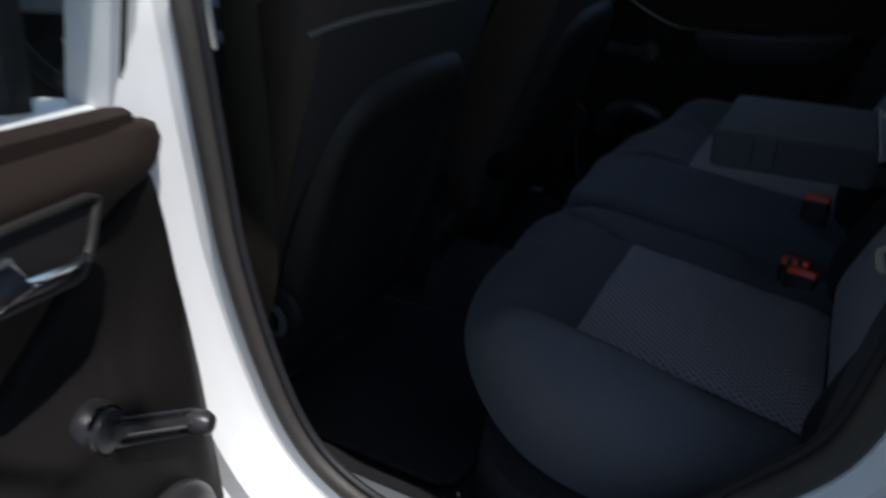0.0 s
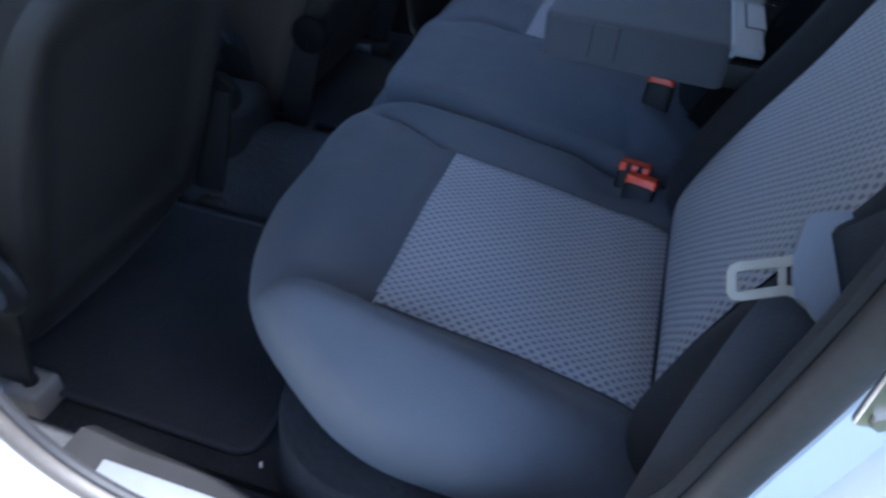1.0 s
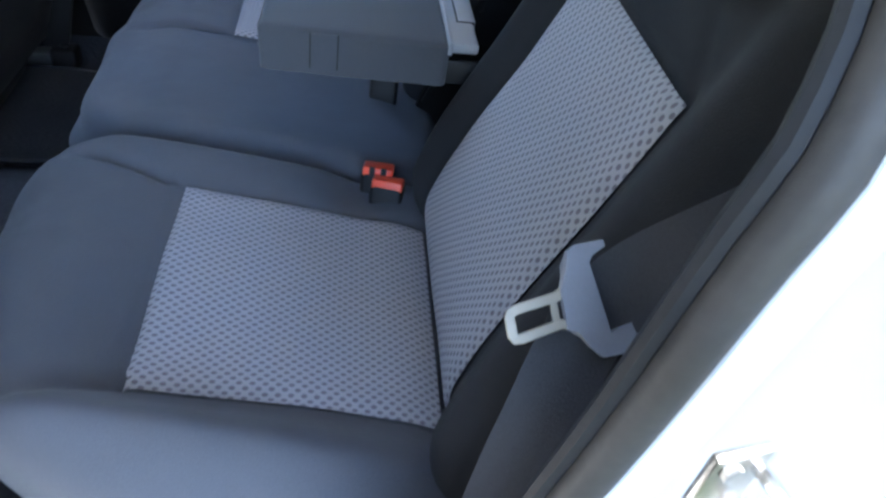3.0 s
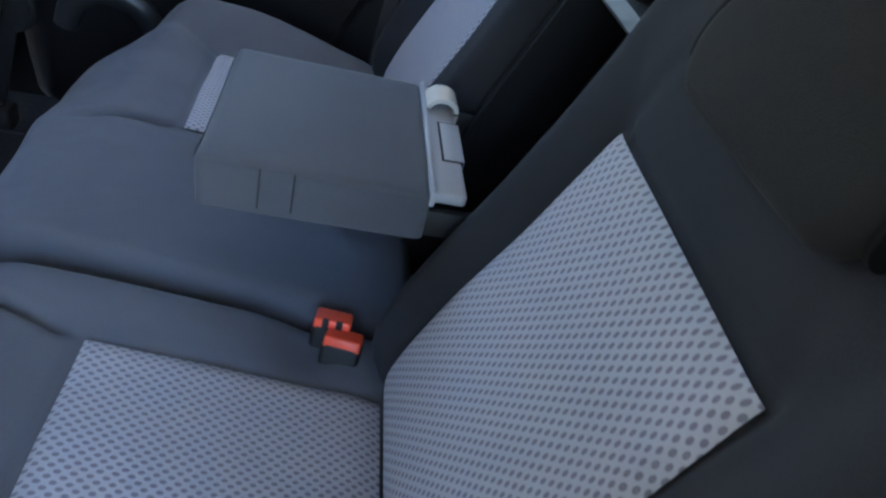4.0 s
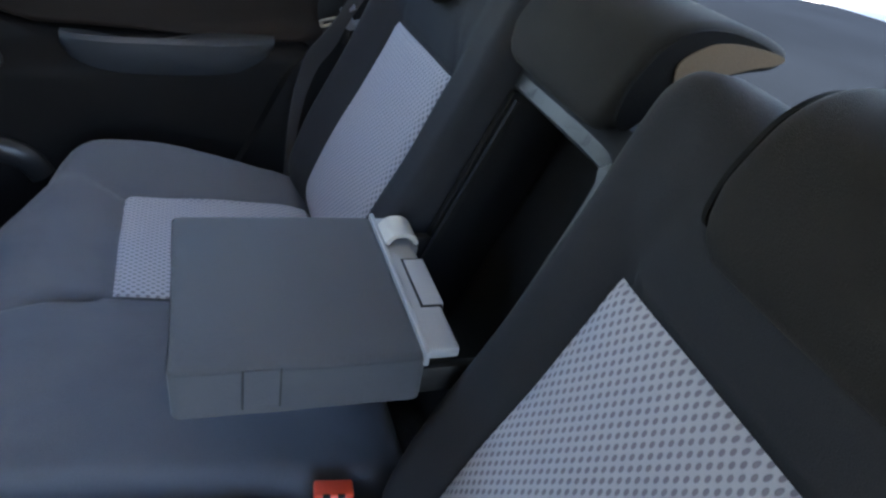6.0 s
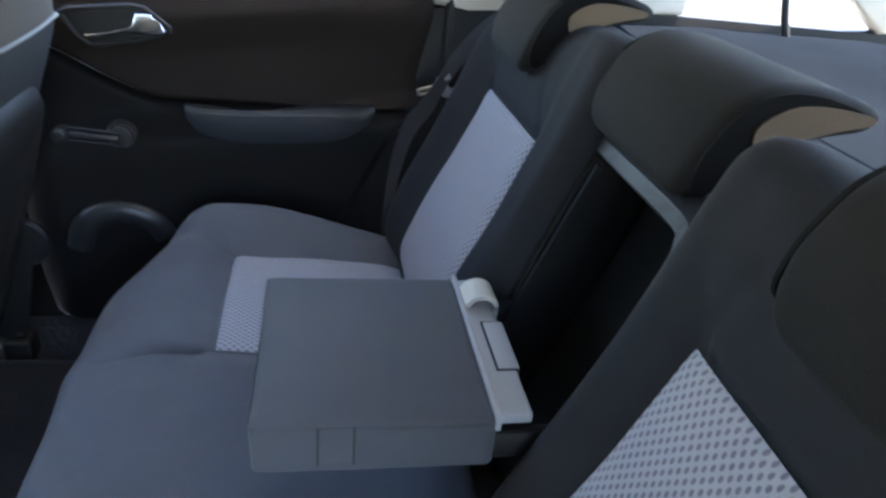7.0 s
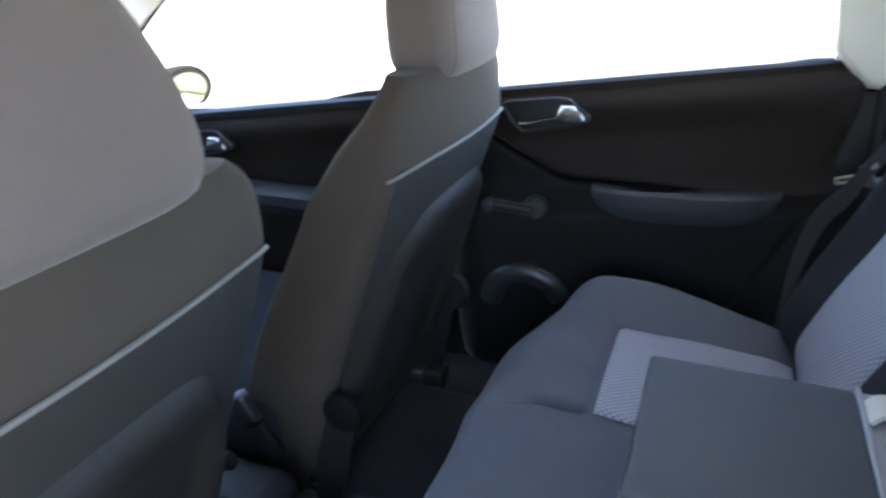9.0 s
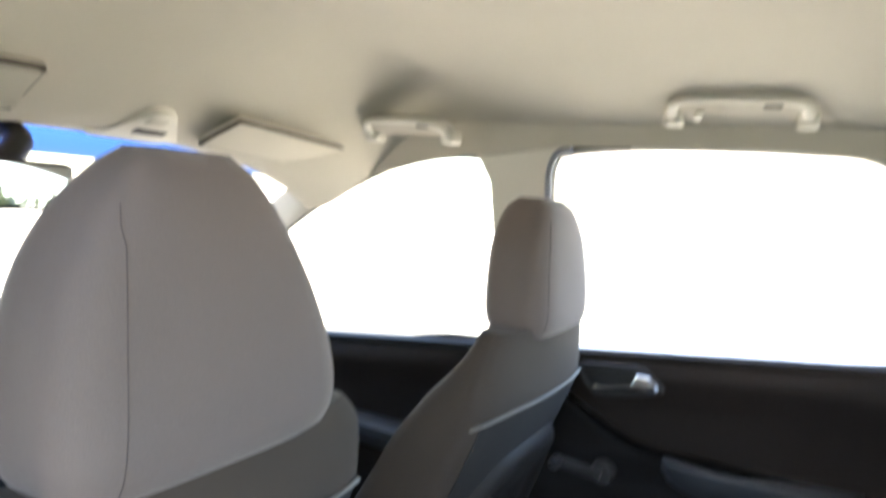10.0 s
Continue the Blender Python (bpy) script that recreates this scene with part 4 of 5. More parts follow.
def armrest():
    a = thing("folding_armrest", "charcoal cloth armrest folded down between the rear seats, toned for shade", "armrest")
    x0, x1, y0, y1, z0, z1 = -0.139, 0.103, 0.073, 0.284, 0.727, 0.781
    b = bmesh.new()
    bmesh.ops.create_cube(b, size=1.0)
    for v in b.verts:
        v.co = Vector(((x0 + x1) / 2 + v.co.x * (x1 - x0), (y0 + y1) / 2 + v.co.y * (y1 - y0), (z0 + z1) / 2 + v.co.z * (z1 - z0)))
    bmesh.ops.subdivide_edges(b, edges=b.edges[:], cuts=12, use_grid_fill=True)
    bmesh.ops.bevel(b, geom=[e for e in b.edges if e.calc_face_angle(0) > 1], offset=0.009, segments=4, affect="EDGES", profile=0.5)
    for v in b.verts:
        u, w = (v.co.x - x0) / (x1 - x0), (v.co.y - y0) / (y1 - y0)
        if v.co.z > z1 - 0.02:
            v.co.z += 0.005 * math.sin(math.pi * min(max(u, 0), 1)) * math.sin(math.pi * min(max(w, 0), 1))
        v.co.z += 0.004 * w
        v.co += 0.0012 * Vector((noise.noise(v.co * 25), noise.noise(v.co * 25 + Vector((5, 0, 0))), 0))
    part("body", b, SHADEDARM, a, angle=60)
    # stitched pull tab on the long side
    for sx, x in ((-1, x0),):
        part("pull_tab", box(x - 0.0012, x + 0.002, 0.198, 0.228, z0 + 0.016, z1 + 0.0, 0.0008), SHADEDARM, a, "stitched cloth tab")
        for y in (0.198, 0.228):
            part("stitch_line", box(x - 0.0018, x - 0.0005, y - 0.0009, y + 0.0009, z0 + 0.014, z1 + 0.001), SEAM, a)
    # hinge plate with a flush latch in a dark joint, and a folded strap
    zp = z1 - 0.001
    part("hinge_plate", box(x0 + 0.010, x1 - 0.004, y0 - 0.033, y0 + 0.002, zp - 0.012, zp, 0.003, 3), GREYPLASTIC, a, "light grey plastic plate")
    part("edge_strip", box(x0 + 0.001, x1 - 0.002, y0 - 0.002, y0 + 0.003, z1 - 0.012, z1 + 0.004, 0.0015), GREYPLASTIC, a, "light grey edge strip")
    part("latch_gap", box(x0 + 0.070, x0 + 0.152, y0 - 0.034, y0 - 0.0125, zp - 0.004, zp + 0.0006), RUBBER, a, "dark joint round the latch")
    part("latch", box(x0 + 0.0725, x0 + 0.150, y0 - 0.036, y0 - 0.0150, zp - 0.010, zp + 0.0014, 0.0009), GREYPLASTIC, a, "light grey latch flap")
    path = smooth_path([(x1 - 0.045, y0 - 0.004, zp + 0.002), (x1 - 0.045, y0 - 0.012, zp + 0.011), (x1 - 0.045, y0 - 0.026, zp + 0.012), (x1 - 0.045, y0 - 0.036, zp + 0.004), (x1 - 0.045, y0 - 0.036, zp - 0.012)], 5)
    part("strap", sweep(path, [(-0.019, -0.0025), (0.019, -0.0025), (0.019, 0.0025), (-0.019, 0.0025)]), STRAP, a, "pale webbing strap")
    for sx in (x0 + 0.012, x1 - 0.012):
        part("hinge_arm", box(sx - 0.006, sx + 0.006, y0 - 0.075, y0 + 0.012, z0 + 0.004, z0 + 0.034, 0.004), RUBBER, a)
    return a


def buckle(x, y, z, rz, tilt, toothed=False):
    m = pose(x, y, z, tilt, 0, rz)
    a = thing("belt_buckle", "black seat belt buckle with a red button", "belt buckle", m, "rear seat belt buckles")
    part("housing", box(-0.021, 0.021, -0.013, 0.013, -0.085, 0.0, 0.006, 3), PLASTIC, a)
    part("button", box(-0.0195, 0.0195, -0.0135, 0.0125, -0.014, 0.006, 0.003, 3), RED, a, "bright red release button")
    for k in (-0.8, 0.8) if toothed else ():
        part("slot_tooth", box(0.009 * k - 0.0035, 0.009 * k + 0.0035, 0.0105, 0.0138, -0.004, 0.0064, 0.0006), RUBBER, a, "dark tooth at the slot")
    part("stalk", box(-0.015, 0.015, -0.006, 0.006, -0.15, -0.08, 0.002), RUBBER, a)
    return a


def strip(path, width, thick, across):
    """Webbing: a flat band along a path, its width along the across vector at each end."""
    loops = []
    n = len(path)
    for i, p in enumerate(path):
        t = (path[min(i + 1, n - 1)] - path[max(i - 1, 0)]).normalized()
        a = Vector(across(i / (n - 1)))
        a = (a - t * a.dot(t)).normalized()
        u = a.cross(t).normalized()
        loops.append([p + a * (sx * width / 2) + u * (su * thick / 2) for sx, su in ((-1, -1), (1, -1), (1, 1), (-1, 1))])
    return loft(loops)


def belt(sg, group, with_tongue=True):
    a = thing("seat_belt", "dark seat belt webbing with a grey tongue hanging beside the seat", "seat belt", group=group)
    top = Vector((sg * 0.628, -0.285, 1.133))
    pts = [top, Vector((sg * 0.606, -0.20, 1.068)), Vector((sg * 0.608, -0.10, 1.005)), Vector((sg * 0.615, -0.02, 0.93)), Vector((sg * 0.594, 0.036, 0.848)), Vector((sg * 0.630, 0.07, 0.77)), Vector((sg * 0.648, 0.09, 0.66)), Vector((sg * 0.635, 0.10, 0.50))]
    part("webbing", strip(smooth_path(pts, 8), 0.046, 0.0016, lambda s: (sg * (0.2 + 0.46 * min(1, s / 0.5)), -0.7 + 0.32 * min(1, s / 0.5), -0.7)), WEB, a)
    if with_tongue:
        # plastic grip with a slot for the webbing, and the metal tongue
        x = Vector((sg * 0.08, 0.97, -0.24)).normalized()      # towards the metal end
        y = Vector((-sg * 0.66, 0.376, 0.69))
        y = (y - x * y.dot(x)).normalized()
        z = x.cross(y)
        m = Matrix.Translation((sg * 0.594, 0.050, 0.845) if sg < 0 else (0.625, 0.012, 0.862)) @ Matrix((x, y, z)).transposed().to_4x4()
        ol = [(0.0136, 0.010), (0.008, 0.0226), (0.006, 0.031), (0.0, 0.0337), (-0.015, 0.0337), (-0.0156, 0.030), (-0.0074, 0.026), (-0.005, 0.0226), (-0.010, -0.0185), (-0.0246, -0.0144), (-0.0254, -0.0246), (-0.019, -0.0316), (-0.003, -0.0316), (0.003, -0.0246), (0.008, -0.015), (0.0136, -0.0127)]
        g = slab(ol, lambda p, q, d: (p, q, 0.005 - d), 0.010, 0.002)
        part("grip", g, GREYCAP, a, "blue-grey plastic grip", m)
        lean = lambda p: Vector((p[0], p[1] - 0.14 * (p[0] - 0.008), 0))
        path = [lean(p) for p in ((0.006, -0.0125), (0.0165, -0.0078), (0.040, -0.0084), (0.0435, -0.0075), (0.0445, -0.0055), (0.0445, 0.0055), (0.0435, 0.0075), (0.040, 0.0084), (0.0165, 0.0078), (0.006, 0.0110))]
        tg = part("tongue", sweep(path, [(-0.0030, -0.0010), (-0.0024, -0.0016), (0.0024, -0.0016), (0.0030, -0.0010), (0.0030, 0.0010), (0.0024, 0.0016), (-0.0024, 0.0016), (-0.0030, 0.0010)]), TONGUE, a, "bright metal tongue", m)
        part("cross_bar", sweep([lean((0.0185, -0.0075)), lean((0.0185, 0.0075))], [(-0.002, -0.0014), (0.002, -0.0014), (0.002, 0.0014), (-0.002, 0.0014)]), TONGUE, tg)
    return a


rear_bench()
armrest()
buckle(-0.126, 0.140, 0.600, 82, 14, True)
buckle(-0.150, 0.128, 0.597, 78, 18)
buckle(0.086, 0.128, 0.628, 84, 10)
belt(-1, "rear seat belts")
belt(1, "rear seat belts")


# ---- front seats ----
def front_seat(cx, py, head=(1.055, 1.272), inboard=0.0, low=0.0, dome=(0.011, 0.124, 0.25, 0.50, 3.0, 0.50, 3.0, 1.0), seam=(0.099, 0.045)):
    """A front seat seen from behind; py: how far forward its piping lies, inboard: extra width towards the tunnel, low: how much lower its top is."""
    s = thing("car_seat", "grey cloth front seat with a piped dark back panel", "car seat", pose(cx, py, 0), "front seats")
    # rear face of the backrest: y at height z, relative to the piping at z 0.957
    ry = lambda z: (0.957 - z) * 0.37 if z < 0.957 else -0.02 * (z - 0.957)
    hw = lambda z: 0.232 - 0.022 * step(0.97, 1.08, z) - 0.012 * step(0.75, 0.5, z)

    def section(z, back_off=0.0, half=None, thick=None):
        h = half or hw(z)
        th = thick or (0.145 - 0.05 * step(0.60, 0.97, z) - 0.05 * step(0.95, 1.08, z))
        lp = []
        n = 44
        for i in range(n):
            a = 2 * math.pi * i / n
            ca, sa = math.cos(a), math.sin(a)
            p = 5.0
            r = (abs(ca) ** p + abs(sa) ** p) ** (-1 / p)
            x, y = h * r * ca * (1 + inboard / h if ca > 0 else 1), th / 2 + th / 2 * r * sa
            y -= 0.018 * (1 - (x / h) ** 2) * (1 if sa < 0 else 0)
            if sa > 0:
                y += 0.045 * step(0.6, 1.0, abs(x / h)) * step(1.05, 0.9, z)
            lp.append(Vector((x, ry(z) + back_off + y, z - low * max(0.0, (z - 0.97) / 0.109))))
        return lp
    zs = [0.36 + 0.02 * k for k in range(34)] + [1.04, 1.055, 1.066, 1.074, 1.079]
    taper = lambda z: hw(z) - (0.028 * ((z - 1.03) / 0.049) ** 2 if z > 1.03 else 0)
    part("backrest", loft([section(z, 0.0, taper(z)) for z in zs]), SIDECLOTH, s, "dark taupe cloth backrest with side bolsters")
    # darker rear panel below the piping
    loops = []
    for z in [0.37 + 0.02695 * k for k in range(23)]:
        lp = section(min(z, 0.9625), 0.0, taper(z))[27:40]
        outer = [Vector((p.x, p.y - 0.0022, p.z)) for p in lp]
        inner = [Vector((p.x * 0.97, p.y + 0.012, p.z)) for p in reversed(lp)]
        loops.append(outer + inner)
    part("rear_panel", loft(loops), PANELCLOTH, s, "dark grey rear panel below the piping")
    lp = section(0.964)[26:41]
    for i, p in enumerate(lp):
        p.z -= 0.010 * step(0.55, 1.0, abs(2 * i / (len(lp) - 1) - 1))
    lp[0] += Vector((0, 0.004, -0.004))
    lp[-1] += Vector((0, 0.004, -0.004))
    part("piping", sweep([p + Vector((0, -0.003, 0.001)) for p in lp], ring(0.0027, 8)), PIPING, s, "light grey piping")
    # arched back shell, a little proud, with a hollow for the knees
    ol = [(-0.20, 0.39), (-0.205, 0.62), (-0.19, 0.76), (-0.15, 0.85), (-0.08, 0.885), (0.08, 0.885), (0.15, 0.85), (0.19, 0.76), (0.205, 0.62), (0.20, 0.39)]
    ol = [(p.x, p.y) for p in smooth_path([(a, b, 0) for a, b in ol], 4)]
    c = (0.0, 0.60)

    def shell(a, z):
        e = min(1.0, min([math.hypot(a - p[0], z - p[1]) for p in ol]) / 0.03)
        return Vector((a, ry(z) - 0.018 * (1 - (a / 0.23) ** 2) - 0.020 * math.sin(e * math.pi / 2) + 0.014 * step(0.165, 0.12, abs(a)) * step(0.43, 0.50, z) * step(0.85, 0.79, z + 0.6 * a * a), z))
    part("back_shell", pad(ol, c, shell, 26, lambda a, z: Vector((a, ry(z) + 0.004, z))), SHELLPLASTIC, s, "dark arched back shell")
    # seat cushion, rails and recliner
    b = bmesh.new()
    box(-0.235, 0.235, 0.24, 0.70, 0.40, 0.56, 0.05, 4, bm=b)
    # front cushion wears the shaded copy of the cloth as well
    part("seat_cushion", b, SHADEDCLOTH, s, "charcoal cloth cushion")
    part("seat_frame", box(-0.22, 0.22, 0.28, 0.66, 0.36, 0.42, 0.01), PLASTIC, s)
    for sx in (-1, 1):
        r = part("rail", box(sx * 0.215 - 0.018, sx * 0.215 + 0.018, 0.155, 0.62, 0.325, 0.36, 0.004), STEEL, s, "steel seat rail")
        # pale only on the near outer rail; other caps darkened for dimmer light
        part("rail_cap", box(sx * 0.215 - 0.024, sx * 0.215 + 0.024, 0.135, 0.185, 0.325, 0.372, 0.007, 3), BRACKET if cx < 0 and sx < 0 else SHELLPLASTIC, r, "dull end bracket")
        part("rail_bolt", turned([(0.0, 0.0), (0.010, 0.0), (0.010, 0.006), (0.006, 0.009), (0.0, 0.009)], 10, m=pose(sx * 0.215, 0.158, 0.371)), RUBBER, r, "dark bolt head")
        k = bmesh.new()
        big = 1.0 if sx * cx > 0 else 0.72
        turned([(0.0, 0.0), (0.042 * big, 0.0), (0.047 * big, 0.006), (0.046 * big, 0.014), (0.034 * big, 0.021), (0.0, 0.023)], 28, k)
        kn = part("recliner_cover", k, PLASTIC if big == 1.0 else BLACKTRIM, s, "", pose(sx * 0.216, 0.125, 0.565, 0, 90 * sx, 0))
        part("hinge_arm", slab([(0.10, 0.575), (0.15, 0.575), (0.185, 0.47), (0.20, 0.37), (0.15, 0.37), (0.125, 0.47)], lambda a, b, d: (sx * (0.222 - d), a, b), 0.008, 0.002), PLASTIC, s, "dark hinge arm")
        if sx * cx < 0:
            continue
        part("recliner_ring", turned([(0.020, 0.019), (0.031, 0.016), (0.032, 0.021), (0.020, 0.025), (0.020, 0.019)], 24), SCUFF, kn, "worn metal ring")
        part("recliner_bolt", turned([(0.0, 0.022), (0.009, 0.022), (0.008, 0.029), (0.0, 0.030)], 6), CHROME, kn, "bright bolt head")
    # headrest on two rods
    hr = []
    for k in range(19):
        q = k / 18
        z = head[0] + (head[1] - head[0]) * q
        end = (1 - abs(2 * q - 1) ** 4)
        half = dome[1] * (0.85 + 0.15 * math.sin(min(q / 0.16, 1) * math.pi / 2))
        u = max(0.0, (q - dome[2]) / (1 - dome[2]))
        sides = (half * dome[7] * (1 - dome[3] * u ** dome[4]), half * (1 - dome[5] * u ** dome[6]))
        th = (0.122 - 0.030 * q) * (0.50 + 0.50 * end ** 0.5)
        lp = []
        for i in range(40):
            a = 2 * math.pi * i / 40
            ca, sa = math.cos(a), math.sin(a)
            r = (abs(ca) ** 6 + abs(sa) ** 6) ** (-1 / 6)
            y = 0.018 + 0.014 * q + th / 2 * r * sa
            y += 0.004 * (ca * r) ** 2 * (1 if sa < 0 else -1)
            lp.append(Vector((dome[0] + sides[ca > 0] * r * ca, y, z)))
        hr.append(lp)
    h = part("headrest", loft(hr), SEATCLOTH, s, "grey cloth headrest with a seam along its edge")
    path = []
    for k in range(1, 16):
        lp = [v for v in hr[k] if v.y < 0.03]
        want = dome[0] - seam[0] + seam[1] * (k / 18) ** 3
        q = sorted(lp, key=lambda v: abs(v.x - want))[:2]
        f = (want - q[0].x) / (q[1].x - q[0].x) if abs(q[1].x - q[0].x) > 1e-5 else 0.0
        path.append(q[0].lerp(q[1], min(max(f, 0), 1)) + Vector((0, -0.0003, 0)))
    part("seam", sweep(path, ring(0.0005, 6), up=(0, 1, 0)), SEAMTAUPE, h)
    for sx in (-1, 1):
        part("rod", turned([(0.006, 1.0), (0.006, 1.09)], 12, m=pose(dome[0] + sx * 0.05, 0.03, 0)), CHROME, s, "chrome headrest rod")
    return s


front_seat(-0.335, 0.640, (1.042, 1.279), 0.018, 0.022, (0.017, 0.129, 0.20, 0.58, 3.0, 0.86, 1.6, 1.07), (0.100, 0.014))
front_seat(0.360, 0.612)

# ---- doors ----
def trim_x(y, z):
    """Inner face of a closed right door's lining."""
    b = BELT(y)
    t = b - z
    k = step(0.775, 0.69, y) if y < 0.82 else 1.0
    x = 0.700 - 0.045 * step(0.0, 0.05, t) * 0.5
    x += 0.020 * step(0.04, 0.12, t) * step(0.26, 0.20, t)
    x -= 0.025 * step(0.20, 0.27, t)
    return x * k + 0.685 * (1 - k)


def door_skin(name, outline, material, label, parent, off=0.0, depth=0.03):
    """Lining that follows trim_x inside an outline of (y, z)."""
    ys, zs = [p[0] for p in outline], [p[1] for p in outline]
    n = len(outline)
    cy, cz = sum(ys) / n, sum(zs) / n
    ol = [(p.x, p.y) for p in smooth_path([(a, b, 0) for a, b in outline], 5, closed=True)]

    def fn(y, z):
        e = min(1.0, min(seg_dist(y, z, ol[i - 1], ol[i]) for i in range(len(ol))) / 0.012)
        return Vector((trim_x(y, z) - off + 0.012 * (1 - math.sqrt(max(0, 1 - (1 - e) ** 2))), y, z))
    return part(name, pad(ol, (cy, cz), fn, 22, lambda y, z: Vector((trim_x(y, z) + depth, y, z)), 1.0), material, parent, label)


BOWL = []
for (a0, b0), (a1, b1) in zip(*(lambda c: (c, c[1:] + c[:1]))([(0.084, 0.022), (-0.044, 0.036), (-0.092, -0.002), (-0.048, -0.018), (0.040, -0.034), (0.062, -0.014)])):
    BOWL += [(a0 + (a1 - a0) * k, b0 + (b1 - b0) * k) for k in (0.12, 0.3, 0.5, 0.7, 0.88)]


def door_handle(parent, y, z):
    h = part("handle_bowl", slab([(y + a, z + b) for a, b in BOWL],
                                  lambda a, b, d: (0.668 + d, a, b), 0.02, 0.004), PLASTIC, parent, "recessed handle bowl")
    ring_ = [Vector((0.6665, y + a, z + b)) for a, b in BOWL]
    part("bowl_rim", sweep(ring_, ring(0.0042, 8), up=(1, 0, 0), closed=True), RIM, h, "satin rim")
    lv = smooth_path([(0.662, y + 0.045, z - 0.016), (0.656, y + 0.02, z - 0.012), (0.652, y - 0.01, z - 0.004), (0.650, y - 0.04, z + 0.004)], 6)
    part("lever", sweep(lv, ring(0.0035, 8, 1.0, 1.3), up=(1, 0, 0)), CHROME, h, "chrome release lever")
    grip = [(-0.010, -0.007), (-0.035, 0.003), (-0.037, 0.025), (-0.064, 0.025), (-0.072, 0.012), (-0.085, 0.0), (-0.076, -0.007)]
    b = slab([(y + p, z + q) for p, q in grip], lambda p, q, d: (0.644 + 0.25 * abs(p - y + 0.045) * 0.3 + d, p, q), 0.012, 0.004, 3)
    part("lever_grip", b, CHROME, h, "broad chrome end of the lever")


def winder(parent, y, z, yk, zk):
    w = part("window_winder", turned([(0.0, 0.0), (0.026, 0.0), (0.026, 0.008), (0.021, 0.014), (0.018, 0.020), (0.0, 0.022)], 24, m=pose(0.672, y, z, 0, -90, 0)), WINDER, parent, "window winder")
    d = Vector((0, yk - y, zk - z))
    path = [Vector((0.650, y, z)) + d * k / 6 - Vector((0.006 * k / 6, 0, 0)) for k in range(7)]
    part("arm", sweep(path, ring(0.0145, 12, 0.45, 1.0), up=(1, 0, 0)), WINDER, w)
    side = Vector((0, -d.z, d.y)).normalized() * 0.0115
    for k in (-1, 1):
        part("arm_edge", sweep([p + side * k - Vector((0.0055, 0, 0)) for p in path], ring(0.0016, 6), up=(1, 0, 0)), DASH, w, "raised edge of the arm")
    part("ring", turned([(0.019, 0.012), (0.0225, 0.012), (0.0225, 0.017), (0.019, 0.017), (0.019, 0.012)], 20, m=pose(0.672, y, z, 0, -90, 0)), CHROME, w, "thin bright ring")
    part("knob", turned([(0.0, 0.0), (0.010, 0.0), (0.013, 0.008), (0.013, 0.028), (0.009, 0.034), (0.0, 0.035)], 16, m=pose(0.650, yk, zk, 0, -90, 0)), WINDER, w, "round turning knob")


